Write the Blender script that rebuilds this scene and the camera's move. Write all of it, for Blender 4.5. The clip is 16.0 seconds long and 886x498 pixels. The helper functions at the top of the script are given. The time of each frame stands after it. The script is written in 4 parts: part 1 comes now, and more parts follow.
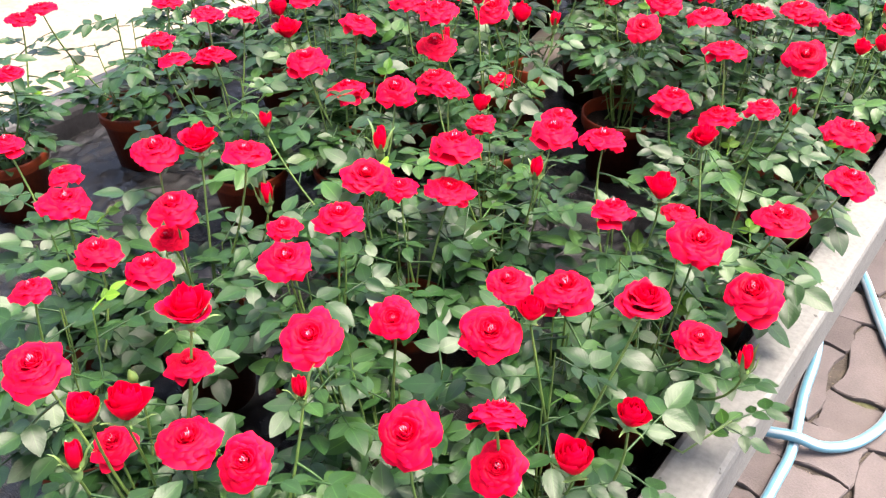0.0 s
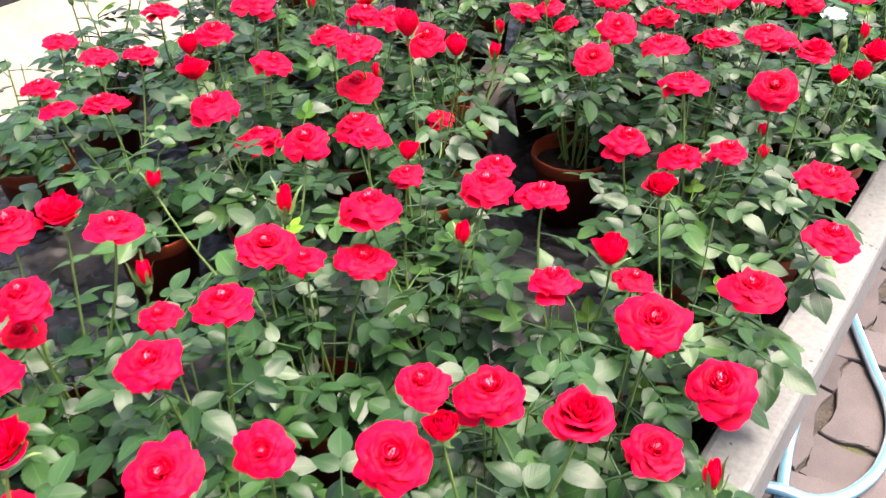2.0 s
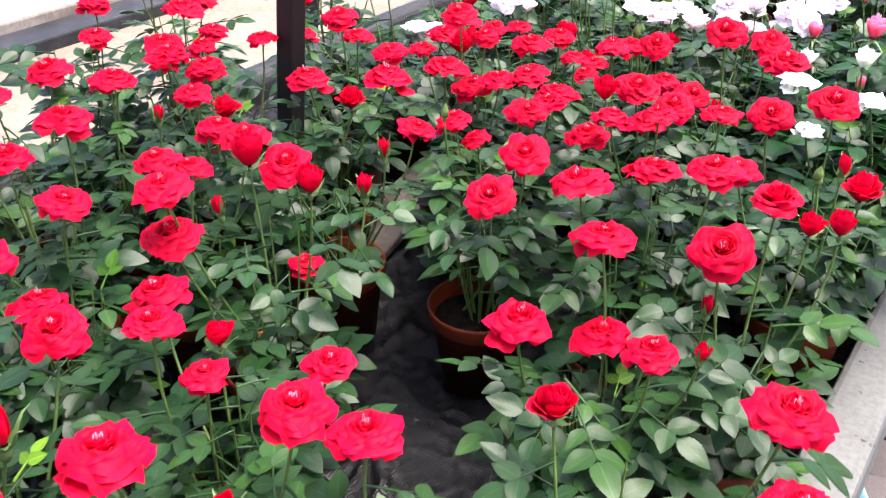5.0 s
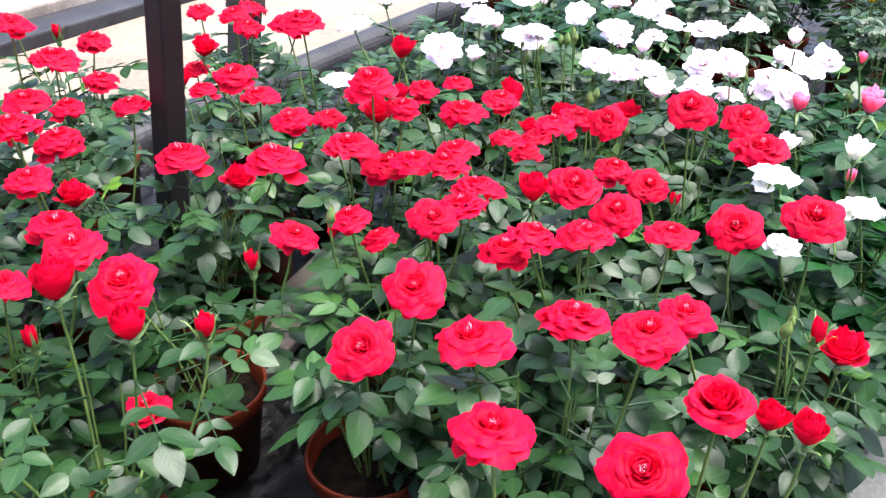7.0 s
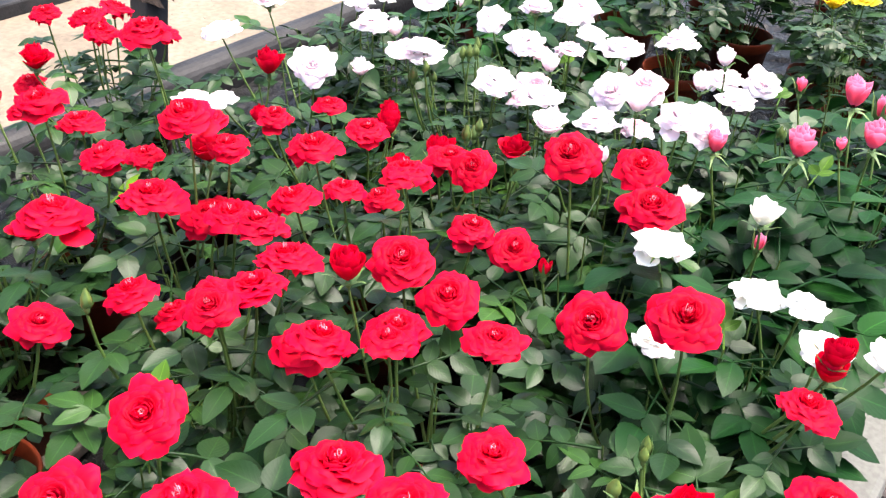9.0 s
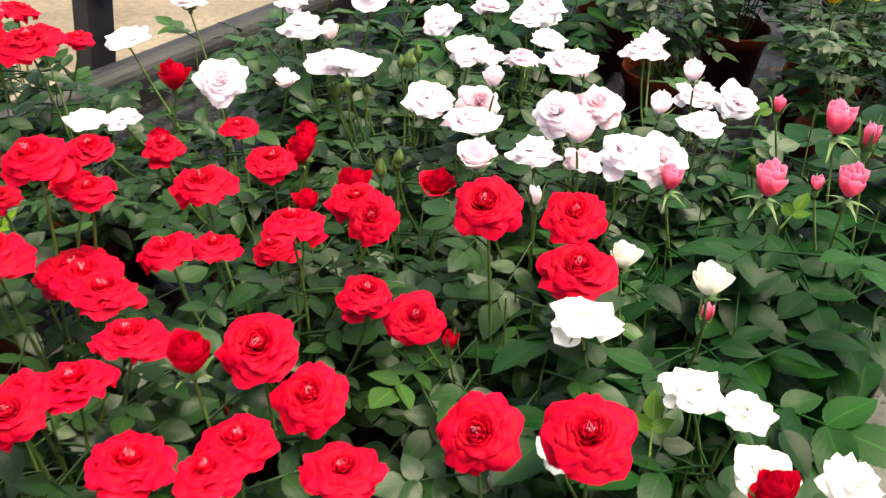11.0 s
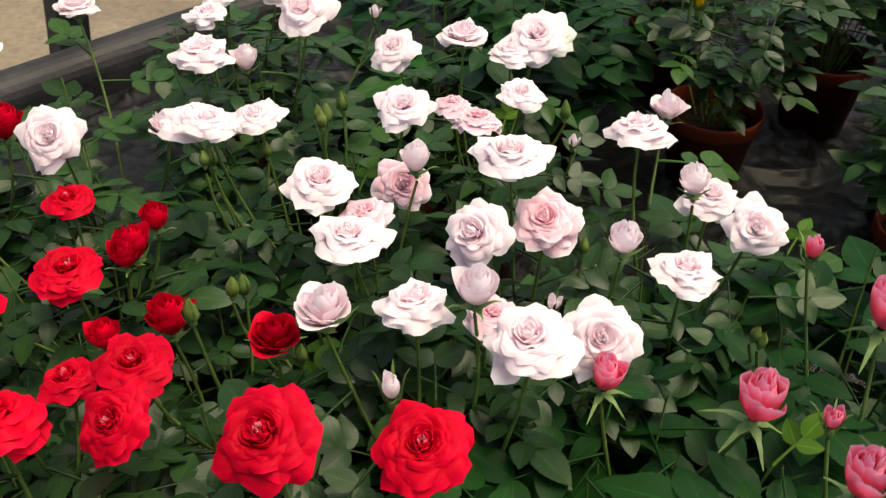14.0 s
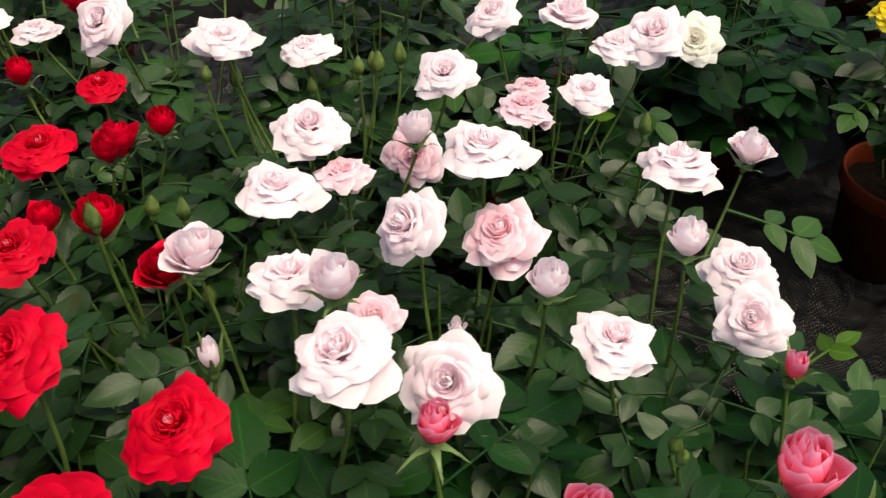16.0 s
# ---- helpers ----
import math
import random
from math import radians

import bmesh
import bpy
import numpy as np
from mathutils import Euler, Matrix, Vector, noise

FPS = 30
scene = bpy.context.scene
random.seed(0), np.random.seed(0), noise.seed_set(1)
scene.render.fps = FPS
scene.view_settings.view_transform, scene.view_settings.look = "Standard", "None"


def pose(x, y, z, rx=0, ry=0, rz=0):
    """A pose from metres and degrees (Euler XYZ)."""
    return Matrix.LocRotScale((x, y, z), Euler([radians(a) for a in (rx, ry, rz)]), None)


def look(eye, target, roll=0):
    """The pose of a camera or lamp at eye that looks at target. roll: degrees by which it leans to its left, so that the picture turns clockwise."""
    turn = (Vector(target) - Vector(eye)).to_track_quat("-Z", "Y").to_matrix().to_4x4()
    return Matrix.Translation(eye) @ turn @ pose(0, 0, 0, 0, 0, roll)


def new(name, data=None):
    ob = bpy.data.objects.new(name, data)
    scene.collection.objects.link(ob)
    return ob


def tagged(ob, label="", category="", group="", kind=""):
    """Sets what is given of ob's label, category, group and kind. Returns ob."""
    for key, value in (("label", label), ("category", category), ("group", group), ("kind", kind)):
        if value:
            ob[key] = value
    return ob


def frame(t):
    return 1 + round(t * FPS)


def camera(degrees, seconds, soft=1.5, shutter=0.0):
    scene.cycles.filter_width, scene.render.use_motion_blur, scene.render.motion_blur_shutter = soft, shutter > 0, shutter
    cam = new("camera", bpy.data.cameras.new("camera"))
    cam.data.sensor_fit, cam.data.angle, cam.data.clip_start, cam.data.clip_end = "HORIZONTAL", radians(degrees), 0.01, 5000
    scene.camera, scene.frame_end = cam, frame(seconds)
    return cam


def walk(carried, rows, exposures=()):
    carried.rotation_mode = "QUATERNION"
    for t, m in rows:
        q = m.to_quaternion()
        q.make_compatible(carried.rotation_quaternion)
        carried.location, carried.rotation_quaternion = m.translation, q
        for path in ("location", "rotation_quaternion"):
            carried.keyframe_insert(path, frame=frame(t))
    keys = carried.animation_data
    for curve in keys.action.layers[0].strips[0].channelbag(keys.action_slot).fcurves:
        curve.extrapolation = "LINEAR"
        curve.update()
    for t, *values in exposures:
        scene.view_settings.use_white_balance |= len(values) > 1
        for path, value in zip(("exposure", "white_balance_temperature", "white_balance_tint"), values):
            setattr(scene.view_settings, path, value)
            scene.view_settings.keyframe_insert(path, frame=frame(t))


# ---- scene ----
import functools

cam = camera(52.2, 16.0, soft=1.3, shutter=0.3)
PATH = [
    (0, (0.0014, 0.0001, 1.3180), (-0.9629, 1.2764, 0.1176), -0.06),
    (0.5, (-0.0010, 0.0039, 1.3266), (-0.9554, 1.2784, 0.1163), -0.33),
    (1, (-0.0072, 0.0278, 1.3243), (-0.9528, 1.2935, 0.0979), -0.60),
    (1.5, (-0.0170, 0.0832, 1.3083), (-0.9568, 1.3549, 0.0837), -1.25),
    (2, (-0.0332, 0.1453, 1.2776), (-0.9840, 1.4619, 0.1103), -1.08),
    (2.5, (-0.0429, 0.2001, 1.2451), (-1.0128, 1.5656, 0.1520), -1.01),
    (3, (-0.0468, 0.2429, 1.2335), (-1.0279, 1.6253, 0.1722), -0.99),
    (3.5, (-0.0453, 0.2879, 1.2294), (-1.0285, 1.6800, 0.1828), -1.04),
    (3.7, (-0.0490, 0.3026, 1.2302), (-1.0283, 1.6981, 0.1844), -0.94),
    (5.8, (-0.1115, 0.5326, 1.2153), (-1.1105, 1.9160, 0.1722), -0.43),
    (6, (-0.1179, 0.5561, 1.2151), (-1.1166, 1.9390, 0.1710), -0.24),
    (6.5, (-0.1266, 0.6135, 1.2211), (-1.1199, 1.9979, 0.1738), 0.19),
    (7, (-0.1304, 0.6616, 1.2282), (-1.1171, 2.0453, 0.1738), 0.56),
    (7.5, (-0.1297, 0.7178, 1.2284), (-1.1163, 2.0958, 0.1664), 0.73),
    (8, (-0.1225, 0.7778, 1.2290), (-1.1028, 2.1529, 0.1575), 1.11),
    (8.5, (-0.1132, 0.8414, 1.2236), (-1.0920, 2.2064, 0.1380), 1.38),
    (8.7, (-0.1109, 0.8598, 1.2225), (-1.0898, 2.2174, 0.1277), 1.39),
    (10.8, (-0.1125, 1.0120, 1.2216), (-1.1096, 2.2967, 0.0575), 0.74),
    (11, (-0.1166, 1.0396, 1.2179), (-1.1145, 2.3204, 0.0502), 0.55),
    (11.5, (-0.1348, 1.1159, 1.2132), (-1.1336, 2.3895, 0.0384), 0.11),
    (12, (-0.1523, 1.1762, 1.2135), (-1.1507, 2.4428, 0.0308), -0.18),
    (12.5, (-0.1691, 1.2265, 1.2096), (-1.1661, 2.4852, 0.0173), -0.40),
    (13, (-0.1803, 1.2595, 1.2104), (-1.1817, 2.5019, 0.0046), -0.36),
    (13.5, (-0.1853, 1.2998, 1.2045), (-1.2240, 2.4613, -0.0492), -0.21),
    (14, (-0.1755, 1.3483, 1.1970), (-1.3019, 2.3970, -0.0803), 0.30),
    (14.5, (-0.1557, 1.4118, 1.1882), (-1.3967, 2.2967, -0.1069), 2.33),
    (15, (-0.1356, 1.4560, 1.1783), (-1.4627, 2.1708, -0.1362), 3.20),
    (15.5, (-0.1246, 1.4994, 1.1709), (-1.5140, 2.0635, -0.1525), 2.14),
    (16, (-0.1248, 1.5474, 1.1640), (-1.5365, 2.0355, -0.1660), 1.41),
]

EXPOSURES = [(0.0, 2.48, 6800, 17), (1.5, 2.46, 6800, 18), (2.5, 2.28, 6800, 20), (3.5, 1.98, 6800, 20), (6.0, 2.00, 6000, 16), (7.0, 2.10, 6000, 15), (8.5, 1.90, 6350, 14), (10.8, 1.46, 7500, 6), (11.6, 0.70, 7850, 4), (12.5, 0.50, 7900, 4), (14.0, 0.38, 7800, 5), (16.0, 0.25, 7600, 7)]
walk(cam, [(t, look(eye, target, roll)) for t, eye, target, roll in PATH], EXPOSURES)

# ---- light: an open-sided nursery under a bright hazy sky ----
SUN_UP, SUN_ROUND = radians(72), radians(45)
world = bpy.data.worlds.new("sky")
scene.world = world
world.use_nodes = True
wn = world.node_tree
sky = wn.nodes.new("ShaderNodeTexSky")
sky.sky_type, sky.sun_disc, sky.sun_elevation, sky.sun_rotation = "NISHITA", False, SUN_UP, SUN_ROUND
sky.air_density, sky.dust_density = 1.0, 5.0
wn.nodes["Background"].inputs["Strength"].default_value = 0.16
wn.links.new(sky.outputs["Color"], wn.nodes["Background"].inputs["Color"])
sun = new("sun", bpy.data.lights.new("sun", "SUN"))
sun.data.energy, sun.data.angle, sun.data.color = 2.5, radians(42), (1.0, 0.94, 0.86)
sun.matrix_world = look((0, 0, 0), (-math.sin(SUN_ROUND) * math.cos(SUN_UP), -math.cos(SUN_ROUND) * math.cos(SUN_UP), -math.sin(SUN_UP)))


# ---- materials ----
def material(name):
    m = bpy.data.materials.new(name)
    m.use_nodes = True
    return m, m.node_tree, m.node_tree.nodes["Principled BSDF"]


def node(tree, kind, **inputs):
    n = tree.nodes.new(kind)
    for key, value in inputs.items():
        n.inputs[key.replace("_", " ")].default_value = value
    return n


def ramp(tree, source, stops):
    r = tree.nodes.new("ShaderNodeValToRGB")
    while len(r.color_ramp.elements) < len(stops):
        r.color_ramp.elements.new(0.5)
    for e, (at, c) in zip(r.color_ramp.elements, stops):
        e.position, e.color = at, (*c, 1)
    tree.links.new(source, r.inputs["Fac"])
    return r


def noise_at(tree, scale, detail=4.0, coords="Object"):
    n = node(tree, "ShaderNodeTexNoise", Scale=scale, Detail=detail)
    c = tree.nodes.new("ShaderNodeTexCoord")
    tree.links.new(c.outputs[coords], n.inputs["Vector"])
    return n


def mixed(tree, fac, a, b, how="MIX"):
    m = tree.nodes.new("ShaderNodeMix")
    m.data_type, m.blend_type = "RGBA", how
    for value, at in ((fac, 0), (a, 6), (b, 7)):
        if hasattr(value, "is_linked"):
            tree.links.new(value, m.inputs[at])
        else:
            m.inputs[at].default_value = (*value, 1) if at else value
    return m.outputs[2]


def bump(tree, bsdf, height, strength, distance):
    b = node(tree, "ShaderNodeBump", Strength=strength, Distance=distance)
    tree.links.new(height, b.inputs["Height"])
    tree.links.new(b.outputs["Normal"], bsdf.inputs["Normal"])


def surface(name, dark, light, scale, rough=0.7, grain=60.0, relief=0.3, depth=0.004, metal=0.0, coords="Object", detail=6.0):
    """Mottled matt surface: two scales of noise between a dark and a light colour, with fine relief."""
    m, tree, bsdf = material(name)
    big, fine = noise_at(tree, scale, detail, coords), noise_at(tree, grain, 3.0, coords)
    low = ramp(tree, big.outputs["Fac"], [(0.3, dark), (0.7, light)])
    speck = ramp(tree, fine.outputs["Fac"], [(0.35, (0.72, 0.72, 0.72)), (0.65, (1.1, 1.1, 1.1))])
    tree.links.new(mixed(tree, 0.7, low.outputs["Color"], speck.outputs["Color"], "MULTIPLY"), bsdf.inputs["Base Color"])
    bsdf.inputs["Roughness"].default_value, bsdf.inputs["Metallic"].default_value = rough, metal
    bump(tree, bsdf, fine.outputs["Fac"], relief, depth)
    return m


def soft_tissue(m, tree, bsdf, colour, share):
    """Lets light through a thin petal or leaf."""
    thin = tree.nodes.new("ShaderNodeBsdfTranslucent")
    tree.links.new(colour, thin.inputs["Color"])
    mix = tree.nodes.new("ShaderNodeMixShader")
    mix.inputs["Fac"].default_value = share
    tree.links.new(bsdf.outputs["BSDF"], mix.inputs[1])
    tree.links.new(thin.outputs["BSDF"], mix.inputs[2])
    tree.links.new(mix.outputs["Shader"], tree.nodes["Material Output"].inputs["Surface"])


def petal_material(name, heart, body, edge, thin=0.14, rough=0.55, sheen_flecks=None, vary=1.0):
    m, tree, bsdf = material(name)
    uv = tree.nodes.new("ShaderNodeUVMap")
    split = tree.nodes.new("ShaderNodeSeparateXYZ")
    tree.links.new(uv.outputs["UV"], split.inputs["Vector"])
    # deeper feet are petal colour; they also paint shade into the creases between petals
    along = ramp(tree, split.outputs["Y"], [(0.0, heart), (0.66, heart), (0.88, body), (1.0, edge)])
    info = tree.nodes.new("ShaderNodeObjectInfo")
    number = tree.nodes.new("ShaderNodeMath")
    number.operation = "FLOOR"
    tree.links.new(split.outputs["X"], number.inputs[0])
    chance = tree.nodes.new("ShaderNodeTexWhiteNoise")
    chance.noise_dimensions = "1D"
    tree.links.new(number.outputs[0], chance.inputs["W"])
    tone = ramp(tree, chance.outputs["Value"], [(0.0, (1 - 0.16 * vary,) * 3), (1.0, (1 + 0.08 * vary,) * 3)])
    whole = ramp(tree, info.outputs["Random"], [(0.0, (1 - 0.14 * vary, 1 - 0.12 * vary, 1 - 0.10 * vary)), (1.0, (1 + 0.06 * vary, 1 + 0.04 * vary, 1 + 0.02 * vary))])
    c = mixed(tree, 1.0, along.outputs["Color"], tone.outputs["Color"], "MULTIPLY")
    c = mixed(tree, 1.0, c, whole.outputs["Color"], "MULTIPLY")
    if sheen_flecks:
        # sheen highlights are painted as pale tips on the inmost petals
        inner = tree.nodes.new("ShaderNodeMath")
        inner.operation, inner.inputs[1].default_value = "LESS_THAN", 7.0
        tree.links.new(number.outputs[0], inner.inputs[0])
        tips = ramp(tree, split.outputs["Y"], [(0.84, (0, 0, 0)), (0.95, (1, 1, 1))])
        spot = mixed(tree, 1.0, inner.outputs[0], tips.outputs["Color"], "MULTIPLY")
        c = mixed(tree, spot, c, sheen_flecks)
    tree.links.new(c, bsdf.inputs["Base Color"])
    bsdf.inputs["Roughness"].default_value = rough
    bsdf.inputs["Specular IOR Level"].default_value = 0.08
    vein = noise_at(tree, 260, 3.0)
    bump(tree, bsdf, vein.outputs["Fac"], 0.45, 0.0010)
    soft_tissue(m, tree, bsdf, c, thin)
    return m


def leaf_material(name, dark, light, rough, gloss):
    m, tree, bsdf = material(name)
    uv = tree.nodes.new("ShaderNodeUVMap")
    split = tree.nodes.new("ShaderNodeSeparateXYZ")
    tree.links.new(uv.outputs["UV"], split.inputs["Vector"])
    side = tree.nodes.new("ShaderNodeMath")
    side.operation = "ABSOLUTE"
    tree.links.new(split.outputs["X"], side.inputs[0])
    # side veins slant forward from the midrib
    slant = tree.nodes.new("ShaderNodeMath")
    slant.operation, slant.inputs[1].default_value = "MULTIPLY_ADD", -0.35
    tree.links.new(side.outputs[0], slant.inputs[0])
    tree.links.new(split.outputs["Y"], slant.inputs[2])
    wave = tree.nodes.new("ShaderNodeMath")
    wave.operation, wave.inputs[1].default_value = "MULTIPLY", 44.0
    tree.links.new(slant.outputs[0], wave.inputs[0])
    sine = tree.nodes.new("ShaderNodeMath")
    sine.operation = "SINE"
    tree.links.new(wave.outputs[0], sine.inputs[0])
    veins = ramp(tree, sine.outputs[0], [(0.0, (0.0, 0.0, 0.0)), (0.9, (1.0, 1.0, 1.0))])
    rib = ramp(tree, side.outputs[0], [(0.0, (2.3, 2.0, 1.9)), (0.07, (1.0, 1.0, 1.0))])
    island = tree.nodes.new("ShaderNodeNewGeometry")
    info = tree.nodes.new("ShaderNodeObjectInfo")
    tone = ramp(tree, info.outputs["Random"], [(0.0, dark), (0.86, light), (0.95, (light[0] * 1.3, light[1] * 1.25, light[2])), (1.0, (light[0] * 1.7, light[1] * 1.55, light[2] * 1.1))])
    vary = ramp(tree, island.outputs["Random Per Island"], [(0.0, (0.8, 0.82, 0.85)), (1.0, (1.15, 1.15, 1.1))])
    c = mixed(tree, 1.0, tone.outputs["Color"], vary.outputs["Color"], "MULTIPLY")
    c = mixed(tree, 1.0, c, rib.outputs["Color"], "MULTIPLY")
    tree.links.new(c, bsdf.inputs["Base Color"])
    bsdf.inputs["Roughness"].default_value = rough
    bsdf.inputs["Specular IOR Level"].default_value = gloss
    bump(tree, bsdf, veins.outputs["Color"], 0.09, 0.0006)
    soft_tissue(m, tree, bsdf, c, 0.12)
    return m


PETALS = {
    "red": petal_material("red_petal", (0.60, 0.0007, 0.019), (0.71, 0.0010, 0.029), (0.86, 0.0026, 0.042), 0.30, sheen_flecks=(0.82, 0.34, 0.43), vary=1.2),
    "blush": petal_material("blush_petal", (0.957, 0.80, 0.862), (0.962, 0.87, 0.918), (0.973, 0.927, 0.960), 0.42, vary=0.25),
    "rosy": petal_material("rosy_petal", (0.92, 0.58, 0.67), (0.94, 0.73, 0.82), (0.955, 0.85, 0.91), 0.38, vary=0.4),
    "cream": petal_material("cream_petal", (0.945, 0.93, 0.83), (0.96, 0.95, 0.90), (0.965, 0.96, 0.925), 0.38, vary=0.25),
    "pink": petal_material("pink_petal", (0.90, 0.12, 0.23), (0.93, 0.26, 0.43), (0.95, 0.48, 0.67), 0.45),
    "yellow": petal_material("yellow_petal", (0.84, 0.56, 0.015), (0.88, 0.72, 0.04), (0.91, 0.82, 0.10), 0.34),
}
LEAF = leaf_material("rose_leaf", (0.0064, 0.0262, 0.0054), (0.0168, 0.0500, 0.0110), 0.38, 0.26)
LEAF_DARK = leaf_material("broad_rose_leaf", (0.0028, 0.0220, 0.0038), (0.0066, 0.0385, 0.0068), 0.40, 0.14)
LEAF_YOUNG = leaf_material("young_rose_leaf", (0.024, 0.075, 0.006), (0.062, 0.135, 0.012), 0.42, 0.15)
STEM = surface("stem_green", (0.050, 0.098, 0.016), (0.105, 0.165, 0.034), 30, 0.5)
CALYX = surface("sepal_green", (0.055, 0.115, 0.022), (0.13, 0.21, 0.06), 60, 0.55)
BUD_GREEN = surface("bud_green", (0.085, 0.14, 0.022), (0.14, 0.20, 0.045), 60, 0.5)
POT = surface("red_brown_plastic", (0.100, 0.0165, 0.0058), (0.155, 0.0275, 0.009), 14, 0.46, 200, 0.08, 0.001)
SOIL = surface("potting_soil", (0.004, 0.0028, 0.002), (0.014, 0.010, 0.007), 90, 0.95, 260, 0.9, 0.006)
for dull, gloss in ((POT, 0.13), (SOIL, 0.04)):
    dull.node_tree.nodes["Principled BSDF"].inputs["Specular IOR Level"].default_value = gloss
CONCRETE = surface("pale_concrete", (0.098, 0.100, 0.091), (0.124, 0.126, 0.115), 9, 0.8, 150, 0.35, 0.002)


def specked(m):
    """Adds sparse dark dirt specks and pale patches."""
    tree = m.node_tree
    bsdf = tree.nodes["Principled BSDF"]
    under = bsdf.inputs["Base Color"].links[0].from_socket
    spots = noise_at(tree, 75, 2.0)
    dots = ramp(tree, spots.outputs["Fac"], [(0.69, (1, 1, 1)), (0.73, (0.22, 0.20, 0.17))])
    wash = noise_at(tree, 5, 3.0)
    pale = ramp(tree, wash.outputs["Fac"], [(0.35, (0.86, 0.86, 0.84)), (0.65, (1.08, 1.08, 1.08))])
    c = mixed(tree, 1.0, under, dots.outputs["Color"], "MULTIPLY")
    tree.links.new(mixed(tree, 1.0, c, pale.outputs["Color"], "MULTIPLY"), bsdf.inputs["Base Color"])


DARK_RIM = surface("weathered_grey_rim", (0.013, 0.013, 0.0145), (0.034, 0.034, 0.036), 12, 0.5, 120, 0.4, 0.003)
CREAM_FLOOR = surface("sunlit_beige_concrete", (0.145, 0.115, 0.080), (0.205, 0.168, 0.120), 2.2, 0.85, 40, 0.3, 0.004)
specked(CONCRETE)
specked(CREAM_FLOOR)
DARK_RIM.node_tree.nodes["Principled BSDF"].inputs["Specular IOR Level"].default_value = 0.2
KERB = surface("weathered_brown_kerb", (0.12, 0.09, 0.07), (0.30, 0.265, 0.22), 5, 0.85, 60, 0.4, 0.004)
BLACK_STEEL = surface("dark_painted_steel", (0.004, 0.003, 0.0033), (0.009, 0.007, 0.0075), 18, 0.55, 140, 0.2, 0.001)
BLACK_STEEL.node_tree.nodes["Principled BSDF"].inputs["Specular IOR Level"].default_value = 0.25
GREY_STEEL = surface("blue_grey_weathered_steel", (0.008, 0.010, 0.015), (0.030, 0.028, 0.028), 22, 0.55, 120, 0.3, 0.002, 0.2)
RUST = surface("rusted_steel", (0.018, 0.011, 0.008), (0.062, 0.040, 0.028), 60, 0.85, 240, 0.6, 0.003)
BOARD = surface("grey_brown_board", (0.07, 0.058, 0.048), (0.14, 0.12, 0.10), 8, 0.8, 90, 0.4, 0.002)
JOINT = surface("dirt_joint", (0.020, 0.016, 0.012), (0.055, 0.045, 0.032), 20, 0.95, 120, 0.8, 0.006)


def mossy(m):
    """Adds green moss and pale gritty specks in patches."""
    tree = m.node_tree
    bsdf = tree.nodes["Principled BSDF"]
    under = bsdf.inputs["Base Color"].links[0].from_socket
    patch = ramp(tree, noise_at(tree, 4.5, 3.0).outputs["Fac"], [(0.66, (0, 0, 0)), (0.72, (1, 1, 1))])
    grit_glints = ramp(tree, noise_at(tree, 160, 2.0).outputs["Fac"], [(0.66, (0, 0, 0)), (0.72, (1, 1, 1))])
    c = mixed(tree, patch.outputs["Color"], under, (0.055, 0.065, 0.012))
    tree.links.new(mixed(tree, grit_glints.outputs["Color"], c, (0.16, 0.13, 0.09)), bsdf.inputs["Base Color"])


mossy(JOINT)


def paver_material(name, singly):
    """Brown concrete; the tone varies from object to object, or within a joined mesh from piece to piece."""
    m, tree, bsdf = material(name)
    chance = tree.nodes.new("ShaderNodeObjectInfo").outputs["Random"] if singly else tree.nodes.new("ShaderNodeNewGeometry").outputs["Random Per Island"]
    tone = ramp(tree, chance, [(0.0, (0.054, 0.043, 0.039)), (0.5, (0.066, 0.054, 0.050)), (1.0, (0.078, 0.065, 0.061))])
    big, fine = noise_at(tree, 14, 6.0, "Object"), noise_at(tree, 240, 3.0, "Object")
    stain = ramp(tree, big.outputs["Fac"], [(0.3, (0.7, 0.7, 0.7)), (0.6, (1.05, 1.05, 1.05))])
    speck = ramp(tree, fine.outputs["Fac"], [(0.3, (0.8, 0.8, 0.8)), (0.7, (1.12, 1.12, 1.12))])
    c = mixed(tree, 0.8, tone.outputs["Color"], stain.outputs["Color"], "MULTIPLY")
    tree.links.new(mixed(tree, 0.8, c, speck.outputs["Color"], "MULTIPLY"), bsdf.inputs["Base Color"])
    bsdf.inputs["Roughness"].default_value = 0.82
    bump(tree, bsdf, fine.outputs["Fac"], 0.4, 0.002)
    return m


PAVER, PAVER_FAR = paver_material("brown_paver", True), paver_material("distant_brown_paver", False)


